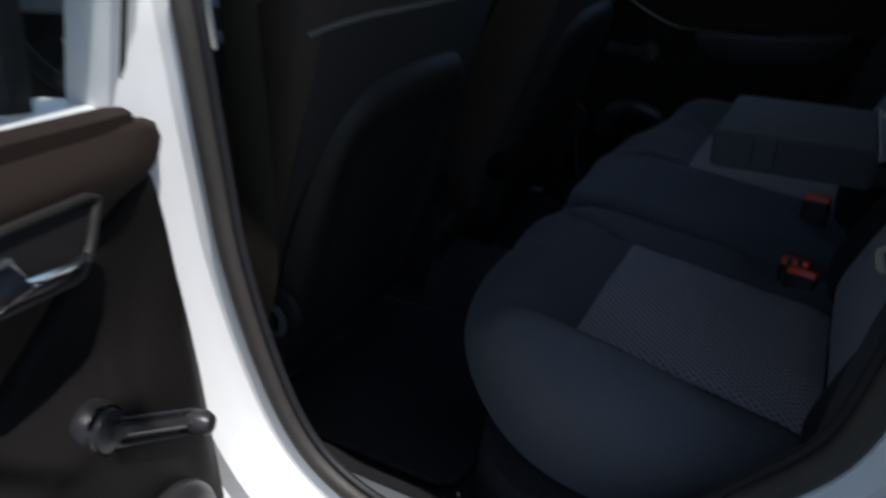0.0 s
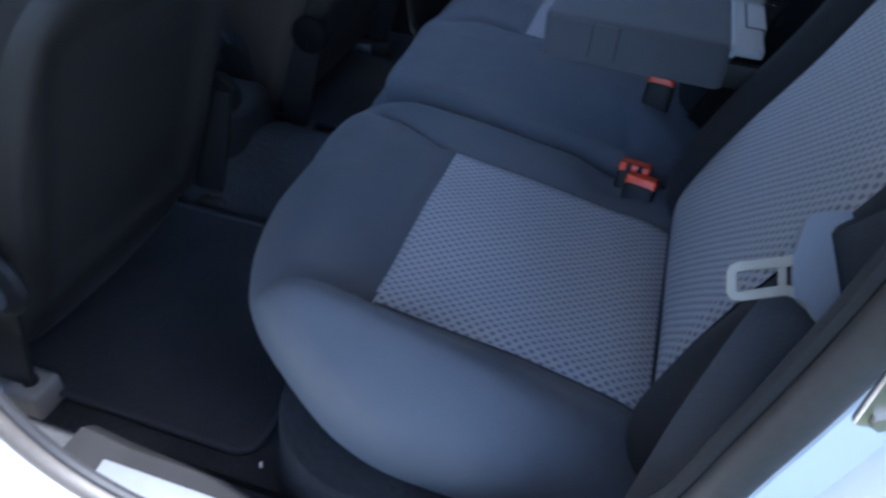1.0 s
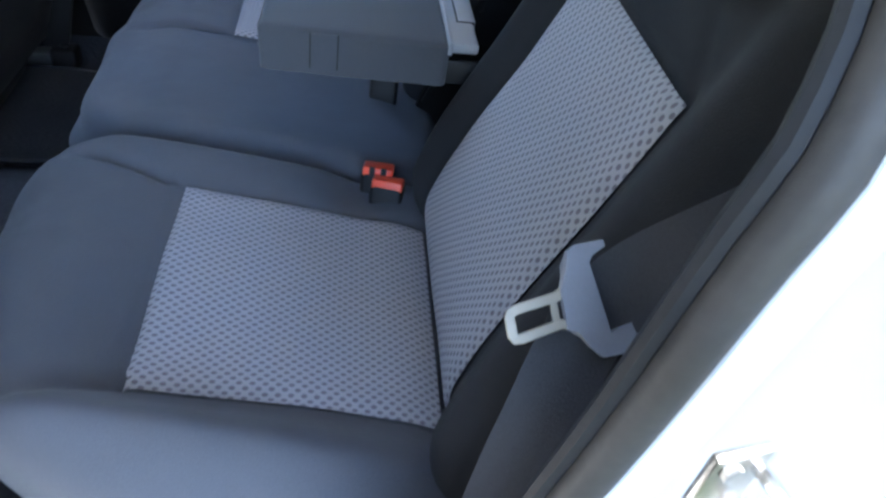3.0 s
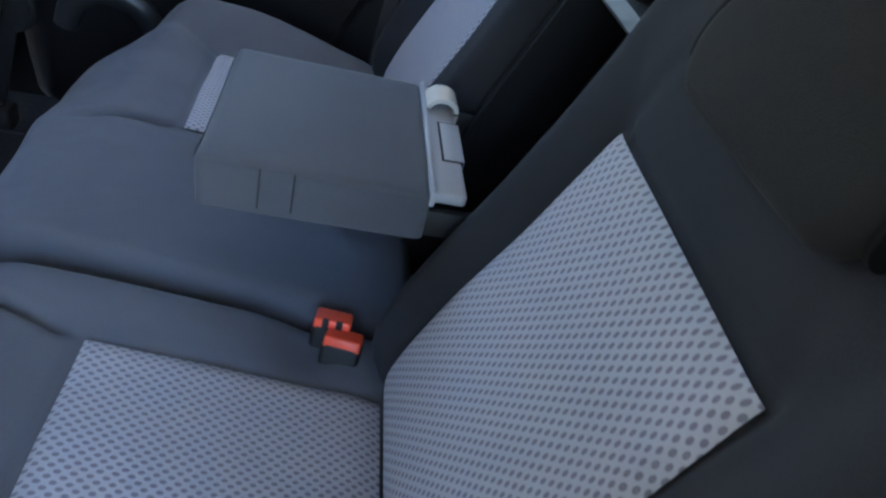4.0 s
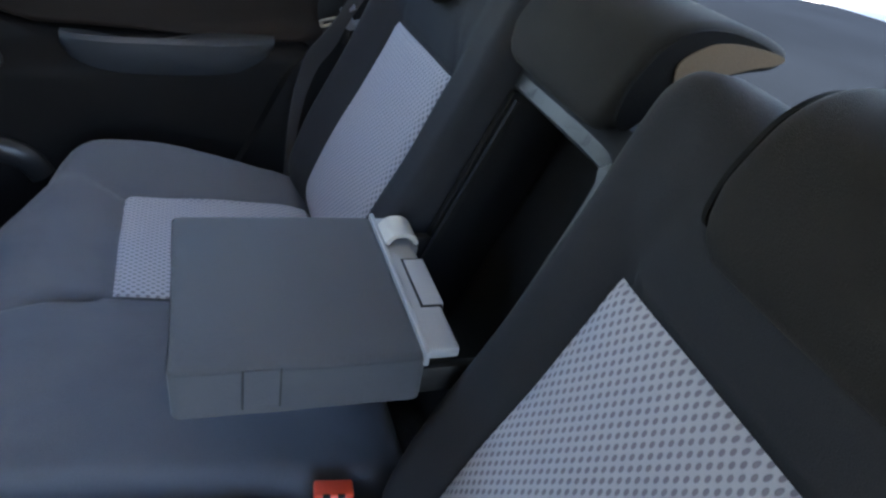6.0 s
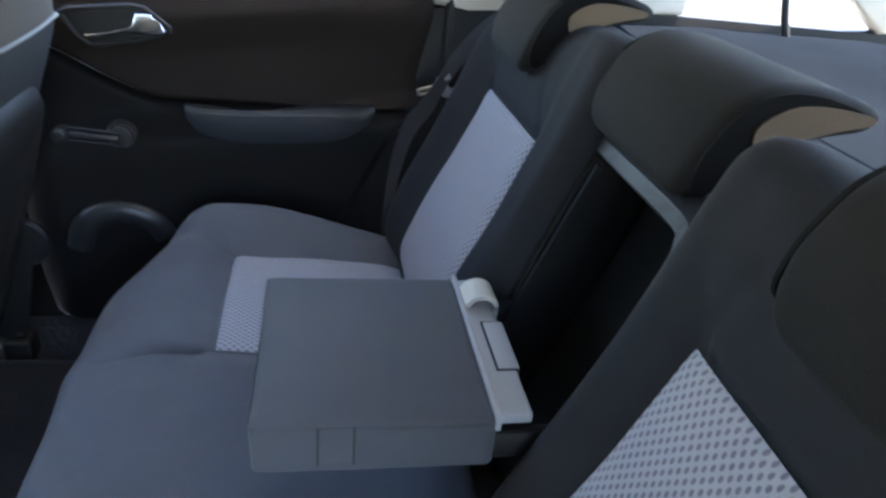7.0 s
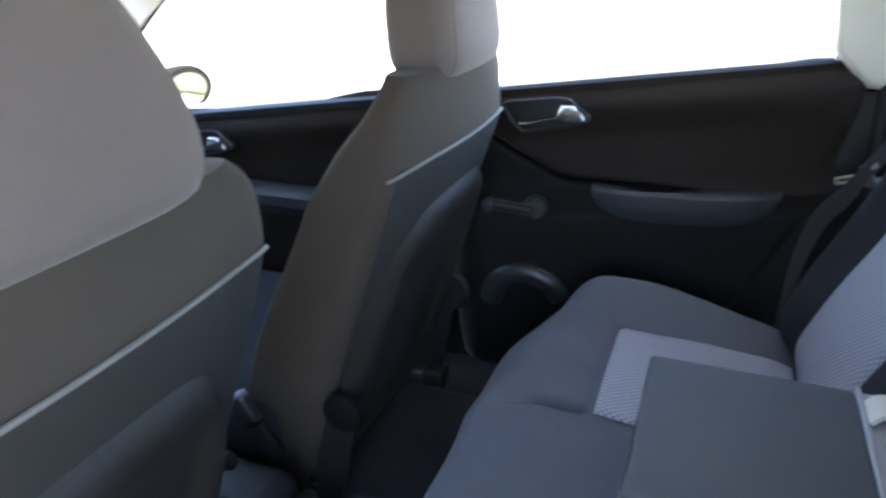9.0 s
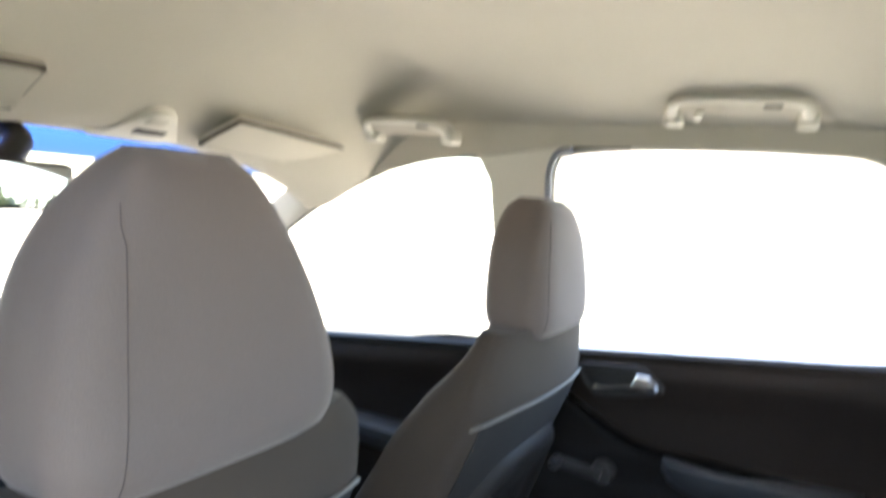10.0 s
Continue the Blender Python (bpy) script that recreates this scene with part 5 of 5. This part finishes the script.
def rear_door(name, label, knob=(0.660, 0.748), hub=(0.571, 0.738), handle_z=0.925):
    d = thing(name, label, "car door", kind="structure")
    # painted shell with a window frame
    shell = [(0.775, 0.33), (0.785, 0.6), (0.785, BELT(0.78)), (0.05, BELT(0.05)), (0.055, 0.9), (0.14, 0.72), (0.22, 0.52), (0.31, 0.37), (0.40, 0.33)]
    part("shell", slab(shell, lambda a, b, t: (0.732 + t, a, b), 0.085, 0.012), PAINT, d, "white painted door shell")
    fr = [(0.775, BELT(0.78)), (0.76, 1.2), (0.735, 1.33), (0.70, 1.372), (0.55, 1.392), (0.30, 1.396), (0.17, 1.385), (0.10, 1.33), (0.07, 1.2), (0.06, BELT(0.06))]
    path = smooth_path([Vector((RX(z) + 0.030, y, z)) for y, z in fr], 5)
    part("window_frame", sweep(path, [(-0.02, -0.022), (0.02, -0.022), (0.02, 0.022), (-0.02, 0.022)], up=(1, 0, 0)), PAINT, d, "white window frame")
    path = smooth_path([Vector((RX(z) + 0.012, y, z)) for y, z in fr], 5)
    part("frame_seal", sweep(path, ring(0.007, 6), up=(1, 0, 0)), RUBBER, d, "black window seal")
    # lining: upper panel, lower panel, armrest with its pull
    up = [(0.765, BELT(0.765) - 0.012), (0.76, 0.90), (0.69, 0.885), (0.60, 0.835), (0.52, 0.80), (0.44, 0.795), (0.075, 0.80), (0.05, 0.86), (0.042, BELT(0.05) - 0.012), (0.25, BELT(0.25) - 0.006), (0.5, BELT(0.5) - 0.006)]
    door_skin("upper_lining", up, DOORUP, "dark brown cloth upper lining", d, off=0.004)
    lo = [(0.765, 0.885), (0.765, 0.6), (0.75, 0.40), (0.70, 0.345), (0.42, 0.345), (0.30, 0.40), (0.19, 0.56), (0.10, 0.74), (0.072, 0.795), (0.30, 0.792), (0.45, 0.79), (0.53, 0.795), (0.61, 0.83), (0.70, 0.878)]
    door_skin("lower_lining", lo, DOORTRIM, "dark plastic lower lining", d, off=0.0)
    # belt ledge
    path = [Vector((0.712, y, BELT(y) - 0.004)) for y in [0.745 - 0.70 * k / 12 for k in range(13)]]
    part("belt_ledge", sweep(path, [(-0.018, -0.02), (0.022, -0.02), (0.022, 0.0), (0.012, 0.005), (-0.008, 0.004), (-0.018, -0.006)]), DOORUP, d)
    loops = []
    for k in range(25):
        s = k / 24
        y = 0.462 - 0.335 * s
        e = (1 - abs(2 * s - 1) ** 3.2) ** 0.6
        proud = 0.012 + 0.036 * e
        drop = 0.022 + 0.042 * e
        grip = 0.016 * bell(s - 0.36, 0.20)
        zt = 0.795 + 0.012 * s
        loops.append([Vector(p) for p in ((0.685, y, zt - drop), (0.678 - proud * 0.6, y, zt - drop), (0.678 - proud, y, zt - drop * 0.5), (0.678 - proud, y, zt - 0.006), (0.680 - proud * 0.8, y, zt), (0.672, y, zt - grip), (0.685, y, zt - grip))])
    part("armrest", loft(loops), DASH, d, "moulded pull armrest")
    # speaker bulge and pocket
    arc = smooth_path([(0.655, 0.668, 0.52), (0.650, 0.652, 0.565), (0.648, 0.620, 0.592), (0.648, 0.575, 0.597), (0.650, 0.535, 0.580), (0.655, 0.512, 0.545)], 6)
    part("pocket_rim", sweep(arc, ring(0.023, 12, 1.0, 0.8), up=(1, 0, 0)), WINDER, d, "curved rim over the door pocket")
    part("pocket", slab([(p.x, p.y) for p in smooth_path([(0.668, 0.52, 0), (0.655, 0.575, 0), (0.59, 0.605, 0), (0.53, 0.58, 0), (0.51, 0.52, 0), (0.53, 0.42, 0), (0.65, 0.42, 0)], 4, closed=True)], lambda a, b, t: (0.655 + t, a, b), 0.02, 0.004), RUBBER, d, "dark pocket opening")
    door_handle(d, 0.560, handle_z)
    winder(d, *hub, *knob)
    return d


def front_door():
    d = thing("door_2", "closed front door with dark lining and chrome handle", "car door", kind="structure")
    pts = [(1.62, BELT(1.62) - 0.02), (1.60, 0.5), (1.50, 0.35), (0.88, 0.35), (0.86, 0.6), (0.86, BELT(0.86) - 0.01), (1.2, BELT(1.2) - 0.008)]
    door_skin("lining", pts, DOORUP, "dark front door lining", d)
    path = [Vector((0.712, y, BELT(y) - 0.004)) for y in [1.72 - 0.87 * k / 12 for k in range(13)]]
    part("belt_ledge", sweep(path, [(-0.022, -0.012), (0.022, -0.012), (0.022, 0.004), (0.012, 0.009), (-0.014, 0.009), (-0.022, 0.002)]), PLASTIC, d)
    loops = []
    for k in range(25):
        s = k / 24
        y = 1.56 - 0.60 * s
        zt = 0.735 + 0.045 * step(0.35, 0.0, s) - 0.01 * s
        e = (1 - abs(2 * s - 1) ** 8) ** 0.5
        pr = 0.015 + 0.05 * e
        loops.append([Vector(p) for p in ((0.69, y, zt - 0.06), (0.68 - pr * 0.6, y, zt - 0.06), (0.68 - pr, y, zt - 0.03), (0.68 - pr, y, zt - 0.006), (0.68 - pr * 0.8, y, zt), (0.69, y, zt))])
    part("armrest", loft(loops), DASH, d, "moulded grey plastic armrest of the shut door")
    door_handle(d, 1.40, 0.815)
    return d


rear_door("door_1", "closed rear door with dark brown lining and window winder")
front_door()
HINGE, SWING = (-0.650, 0.730), 71.0
open_door = rear_door("door_3", "open white rear door with dark lining and window winder", (0.660, 0.668), (0.571, 0.730), 0.895)
# the left door mirrors the right one and swings out round its front edge
open_door.matrix_basis = Matrix.Translation((HINGE[0], HINGE[1], -0.05)) @ pose(0, 0, 0, 0, 0, -SWING) @ Matrix.Translation((0.67, -0.85, 0)) @ Matrix.Diagonal((-1, 1, 1, 1))
b = slab([(0.78, 0.95), (0.78, 1.39), (0.06, 1.39), (0.06, 1.03)], lambda a, z, t: (RX(z) + 0.018 + t, a, z), 0.004)
pane = part("pane", b, GLASS, open_door, "clear glass")
pane.visible_shadow = False


# ---- small fittings ----
def striker():
    s = thing("door_striker", "bright steel door striker bolted to the white jamb", "door striker")
    m = pose(-0.752, 0.068, 0.927, 0, 0, 12) @ Matrix.Scale(0.52, 4)
    part("plate", box(-0.004, 0.004, -0.022, 0.022, -0.035, 0.035, 0.003), STEEL, s, "", m)
    part("loop", sweep(smooth_path([(-0.002, -0.012, 0.02), (-0.03, -0.012, 0.02), (-0.034, -0.012, 0.0), (-0.03, -0.012, -0.02), (-0.002, -0.012, -0.02)], 5), ring(0.005, 8), up=(0, 1, 0)), CHROME, s, "", m)
    for z in (-0.024, 0.024):
        part("bolt", turned([(0.0, 0.0), (0.007, 0.0), (0.007, 0.005), (0.0, 0.006)], 6, m=m @ pose(-0.004, 0.010, z, 0, -90, 0)), STEEL, s, "steel bolt")


def grab_handle(y0, y1, z, cloth_hook, dx=0.0):
    g = thing("grab_handle", "beige plastic grab handle on the headliner", "grab handle", pose(-dx, 0, 0), "grab handles")
    ym = (y0 + y1) / 2
    dy = (y0 - ym)
    path = smooth_path([(0.555, y0, z - 0.018), (0.537, y0, z - 0.012), (0.516, ym + dy * 0.96, z - 0.001), (0.500, ym + dy * 0.78, z + 0.006), (0.496, ym + dy * 0.3, z + 0.009), (0.496, ym - dy * 0.3, z + 0.009), (0.500, ym - dy * 0.78, z + 0.006), (0.516, ym - dy * 0.96, z - 0.001), (0.537, y1, z - 0.012), (0.555, y1, z - 0.018)], 5)
    part("grip", sweep(path, ring(0.009, 10, 1.0, 0.75)), PILLAR, g)
    for y in (y0, y1):
        part("mount", box(0.540, 0.580, y - 0.016, y + 0.016, z - 0.028, z - 0.004, 0.006, 3), PILLAR, g)
    part("recess", slab([(p.x, p.y) for p in smooth_path([(y0 + 0.012, -0.01, 0), (ym + dy * 0.85, 0.03, 0), (ym - dy * 0.85, 0.03, 0), (y1 - 0.012, -0.01, 0), (ym - dy * 0.8, -0.016, 0), (ym + dy * 0.8, -0.016, 0)], 4, closed=True)],
                         lambda a, b, t: (0.532 - b * 1.0 + 0.55 * t, a, z + b * 0.45 - 0.004 + 0.8 * t), 0.012, 0.003), HEADLINER, g, "shallow moulded recess")
    # brown strip paints the shadow inside the handle recess
    part("recess_shade", box(0.514, 0.522, ym - dy * 0.62, ym - dy * 0.40, z + 0.000, z + 0.007, 0.002) if dy < 0 else box(0.514, 0.522, ym - dy * 0.40, ym - dy * 0.62, z + 0.000, z + 0.007, 0.002), SHADEBROWN, g, "brown strip standing in for shade in the recess")
    if cloth_hook:
        part("coat_hook", sweep(smooth_path([(0.54, y0 - 0.045, z - 0.008), (0.522, y0 - 0.045, z - 0.018), (0.515, y0 - 0.045, z - 0.010)], 5), ring(0.006, 8), up=(0, 1, 0)), PILLAR, g, "small coat hook")


def visor(sg):
    v = thing("sun_visor", "beige sun visor folded up at the windscreen", "sun visor", group="sun visors")
    m, hx, hy = (pose(0.373, 1.197, 1.339, -24, 3.2, 0), 0.170, 0.052) if sg > 0 else (pose(-0.3145, 1.18, 1.358, -32, -2, 0), 0.1625, 0.047)
    edge = [(p.x, p.y) for p in smooth_path([(hx * a, hy * b, 0) for a, b in ((-0.93, -1), (0, -1), (0.93, -1), (0.985, -0.93), (1, -0.7), (1, 0.7), (0.985, 0.93), (0.93, 1), (0, 1), (-0.93, 1), (-0.985, 0.93), (-1, 0.7), (-1, -0.7), (-0.985, -0.93))], 4, closed=True)]
    part("panel", slab(edge, lambda a, b, d: (a, b, d - 0.008), 0.016, 0.005), HEADLINER, v, "", m)
    # brown rim paints the shadow line round the visor
    part("binding", sweep([Vector((a, b, -0.004)) for a, b in edge], ring(0.0042, 6), closed=True), SHADEBROWN, v, "darker brown rim for the shadow line round the edge", m)
    part("rod", sweep([Vector((sg * (hx + 0.03), 0.035, 0.004)), Vector((sg * 0.10, 0.035, 0))], ring(0.005, 8)), PILLAR, v, "", m)


def inner_mirror():
    g = thing("rear_view_mirror", "black rear-view mirror under the windscreen", "mirror")
    m = pose(-0.195, 1.19, 1.233, -3, 0, -7)
    part("housing", box(-0.115, 0.115, -0.006, 0.03, -0.034, 0.034, 0.012, 3), PLASTIC, g, "", m)
    part("reflector", box(-0.107, 0.107, -0.0085, -0.0065, -0.028, 0.028), MIRROR, g, "silvered glass", m, smooth=False)
    part("stem", sweep(smooth_path([(-0.18, 1.212, 1.24), (-0.145, 1.235, 1.262), (-0.097, 1.285, 1.292), (-0.088, 1.325, 1.313)], 5), ring(0.020, 10, 1.0, 0.9)), PLASTIC, g)


def wing_mirror():
    g = thing("wing_mirror", "wing mirror outside the front window", "mirror")
    m = pose(0.868, 1.60, 0.905, 0, 0, -6)
    b = turned([(0.0, 0.0), (0.072, -0.004), (0.080, 0.010), (0.075, 0.04), (0.055, 0.075), (0.0, 0.088)], 28)
    for v in b.verts:
        v.co = Vector((v.co.x * 1.25, v.co.z, v.co.y * 0.80))
    part("housing", b, BLACKTRIM, g, "", m)
    b = turned([(0.0, 0.0), (0.068, 0.0), (0.068, 0.002), (0.0, 0.002)], 28)
    for v in b.verts:
        v.co = Vector((v.co.x * 1.25, v.co.z - 0.003, v.co.y * 0.80))
    part("reflector", b, MIRROR, g, "silvered glass", m)
    part("foot", box(0.76, 0.84, 1.63, 1.67, 0.845, 0.88, 0.01), PLASTIC, g)


def dashboard():
    d = thing("dashboard", "dark grey dashboard across the front of the cabin", "dashboard")
    rows = []
    for i in range(25):
        x = -0.68 + 1.36 * i / 24
        k = 0.05 * bell(x + 0.34, 0.16)
        rows.append([Vector(p) for p in ((x, 1.92, 0.90), (x, 1.70, 0.93 + k), (x, 1.52, 0.915 + k), (x, 1.44, 0.87 + 0.5 * k), (x, 1.46, 0.70), (x, 1.56, 0.50), (x, 1.90, 0.46))])
    part("panel", loft(rows), DASH, d)
    part("cluster", box(-0.46, -0.22, 1.425, 1.45, 0.86, 0.94, 0.01), RUBBER, d, "dark instrument cluster")
    part("trim_bar", box(-0.18, 0.60, 1.432, 1.45, 0.79, 0.815, 0.004), GREYPLASTIC, d, "silver-grey trim bar")
    w = thing("steering_wheel", "black steering wheel with a silver-grey hub", "steering wheel", pose(-0.34, 1.30, 0.93, 66, 0, 0))
    path = [Vector((0.185 * math.cos(a), 0.185 * math.sin(a), 0)) for a in [2 * math.pi * k / 48 for k in range(48)]]
    part("rim", sweep(path, ring(0.014, 10), closed=True), PLASTIC, w)
    part("hub", box(-0.07, 0.07, -0.06, 0.05, -0.03, 0.01, 0.02, 3), DASH, w)
    for a in (8, 172, 270):
        part("spoke", box(0.05, 0.18, -0.018, 0.018, -0.014, 0.002, 0.005), GREYPLASTIC, w, "silver-grey spoke", pose(0, 0, 0, 0, 0, a))
    c = thing("centre_console", "dark console between the front seats with a handbrake", "console")
    part("body", box(-0.07, 0.07, 0.78, 1.48, 0.36, 0.50, 0.03, 4), PLASTIC, c)
    part("handbrake", sweep(smooth_path([(-0.03, 1.0, 0.49), (-0.03, 0.93, 0.545), (-0.03, 0.82, 0.58)], 5), ring(0.014, 10)), PLASTIC, c)


def b_pillar_belt():
    a = thing("front_seat_belt", "front seat belt running down the door pillar", "seat belt")
    pts = [(-0.605, 0.705, 1.25), (-0.616, 0.702, 1.0), (-0.622, 0.704, 0.80), (-0.622, 0.720, 0.66), (-0.612, 0.80, 0.52), (-0.59, 0.90, 0.42)]
    part("webbing", strip(smooth_path(pts, 8), 0.046, 0.0016, lambda s: (0.1, -1.0, -0.15)), WEBOLIVE, a)
    part("guide", box(-0.667, -0.643, 0.708, 0.720, 0.945, 1.06, 0.004), PILLAR, a, "pale plastic belt guide")


striker()
grab_handle(0.482, 0.275, 1.443, True, 0.012)
grab_handle(1.085, 0.905, 1.397, False, 0.028)
visor(1)
visor(-1)
inner_mirror()
wing_mirror()
dashboard()
b_pillar_belt()


def right_front_belt():
    a = thing("front_seat_belt", "front seat belt hanging from the far door pillar", "seat belt")
    pts = [(0.618, 0.768, 1.20), (0.628, 0.772, 1.14), (0.64, 0.775, 1.05), (0.665, 0.78, 0.80), (0.665, 0.78, 0.5)]
    part("webbing", strip(smooth_path(pts, 6), 0.046, 0.0016, lambda t: (0.1, 1, 0)), GREYCAP, a, "grey webbing")
    part("anchor", box(0.610, 0.640, 0.745, 0.785, 1.185, 1.215, 0.006, 3), PILLAR, a, "cream belt anchor")


right_front_belt()


def pillar_slot():
    s = thing("belt_guide", "cream belt guide with a dark slot on the rear pillar", "belt guide")
    m = pose(0.640, -0.283, 1.133, 38.9, 0, 0)
    part("escutcheon", box(-0.012, 0.004, -0.045, 0.045, -0.016, 0.018, 0.006, 3), PILLAR, s, "", m)
    part("slot", box(-0.0135, -0.010, -0.034, 0.034, -0.004, 0.006, 0.001), RUBBER, s, "dark slot", m)


def map_light():
    s = thing("map_light", "cream map light housing above the mirror", "ceiling lamp")
    m = pose(0.085, 1.245, 1.345, -22, 0, 0)
    part("housing", slab([(p.x, p.y) for p in smooth_path([(-0.07, 0.055, 0), (-0.05, 0.035, 0), (-0.022, -0.046, 0), (0.025, -0.048, 0), (0.06, 0.0, 0), (0.095, 0.052, 0)], 4, closed=True)], lambda a, b, d: (a, b, d - 0.008), 0.024, 0.005), PILLAR, s, "", m)
    part("lens", box(-0.015, 0.022, -0.036, -0.012, -0.0095, -0.006, 0.001), HEADLINER, s, "frosted lens", m)
    part("switch", box(-0.012, 0.050, 0.006, 0.024, -0.0098, -0.006, 0.001), RUBBER, s, "dark switch panel", m)


def front_buckle(x, y, z):
    m = pose(x, y, z, -28, 0, 8)
    a = thing("front_belt_buckle", "blue-grey front belt buckle beside the seat cushion", "belt buckle", m)
    part("housing", box(-0.012, 0.012, -0.018, 0.018, -0.055, 0.0, 0.006, 3), DASH, a)
    part("button", box(-0.011, 0.011, -0.018, 0.018, -0.012, 0.003, 0.003, 3), GREYCAP, a, "grey release button")
    part("stalk", box(-0.005, 0.005, -0.014, 0.014, -0.18, -0.06, 0.003), PLASTIC, a)


pillar_slot()
map_light()
front_buckle(0.105, 0.92, 0.575)


def floor_mat(sg):
    m = thing("floor_mat", "worn black carpet mat lying in the rear footwell", "floor mat", group="rear floor mats")
    ol = box_outline(0.165, 0.535, 0.50, 1.02, (0.03, 0.03, 0.03, 0.03), 5, 12)
    wave = lambda x, y: 0.003 * noise.noise(Vector((x * 7 * sg, y * 7, 4))) + 0.0015 * noise.noise(Vector((x * 30 * sg, y * 30, 2)))
    base = lambda x, y: 0.332 + 0.11 * bell(x, 0.14) * step(0.0, 0.08, 1 - abs(x) / 0.3) + 0.10 * step(0.42, 0.30, y)
    top = lambda x, y: Vector((sg * x, y, base(x, y) + 0.010 + wave(x, y)))
    part("mat_top", pad(ol, (0.35, 0.76), top, 24, lambda x, y: Vector((sg * x, y, base(x, y) - 0.004)), 1.0), MATRUBBER, m)
    edge = [top(x, y) + Vector((0, 0, -0.001)) for x, y in ol]
    part("bound_edge", sweep(edge, ring(0.0045, 6), closed=True), SEAM, m, "stitched edge binding")


floor_mat(-1)
floor_mat(1)


def lint():
    b = bmesh.new()
    bmesh.ops.create_icosphere(b, subdivisions=1, radius=0.0035)
    for v in b.verts:
        v.co = Vector((v.co.x * 1.6, v.co.y * 0.7, v.co.z * 0.5)) + 0.0008 * noise.noise_vector(v.co * 400)
    s = part("paper_scrap", b, PILLAR, m=pose(-0.545, 0.482, 0.3475, 0, 0, 30))
    tagged(s, "tiny white paper scrap lying on the carpet", "paper scrap")


lint()
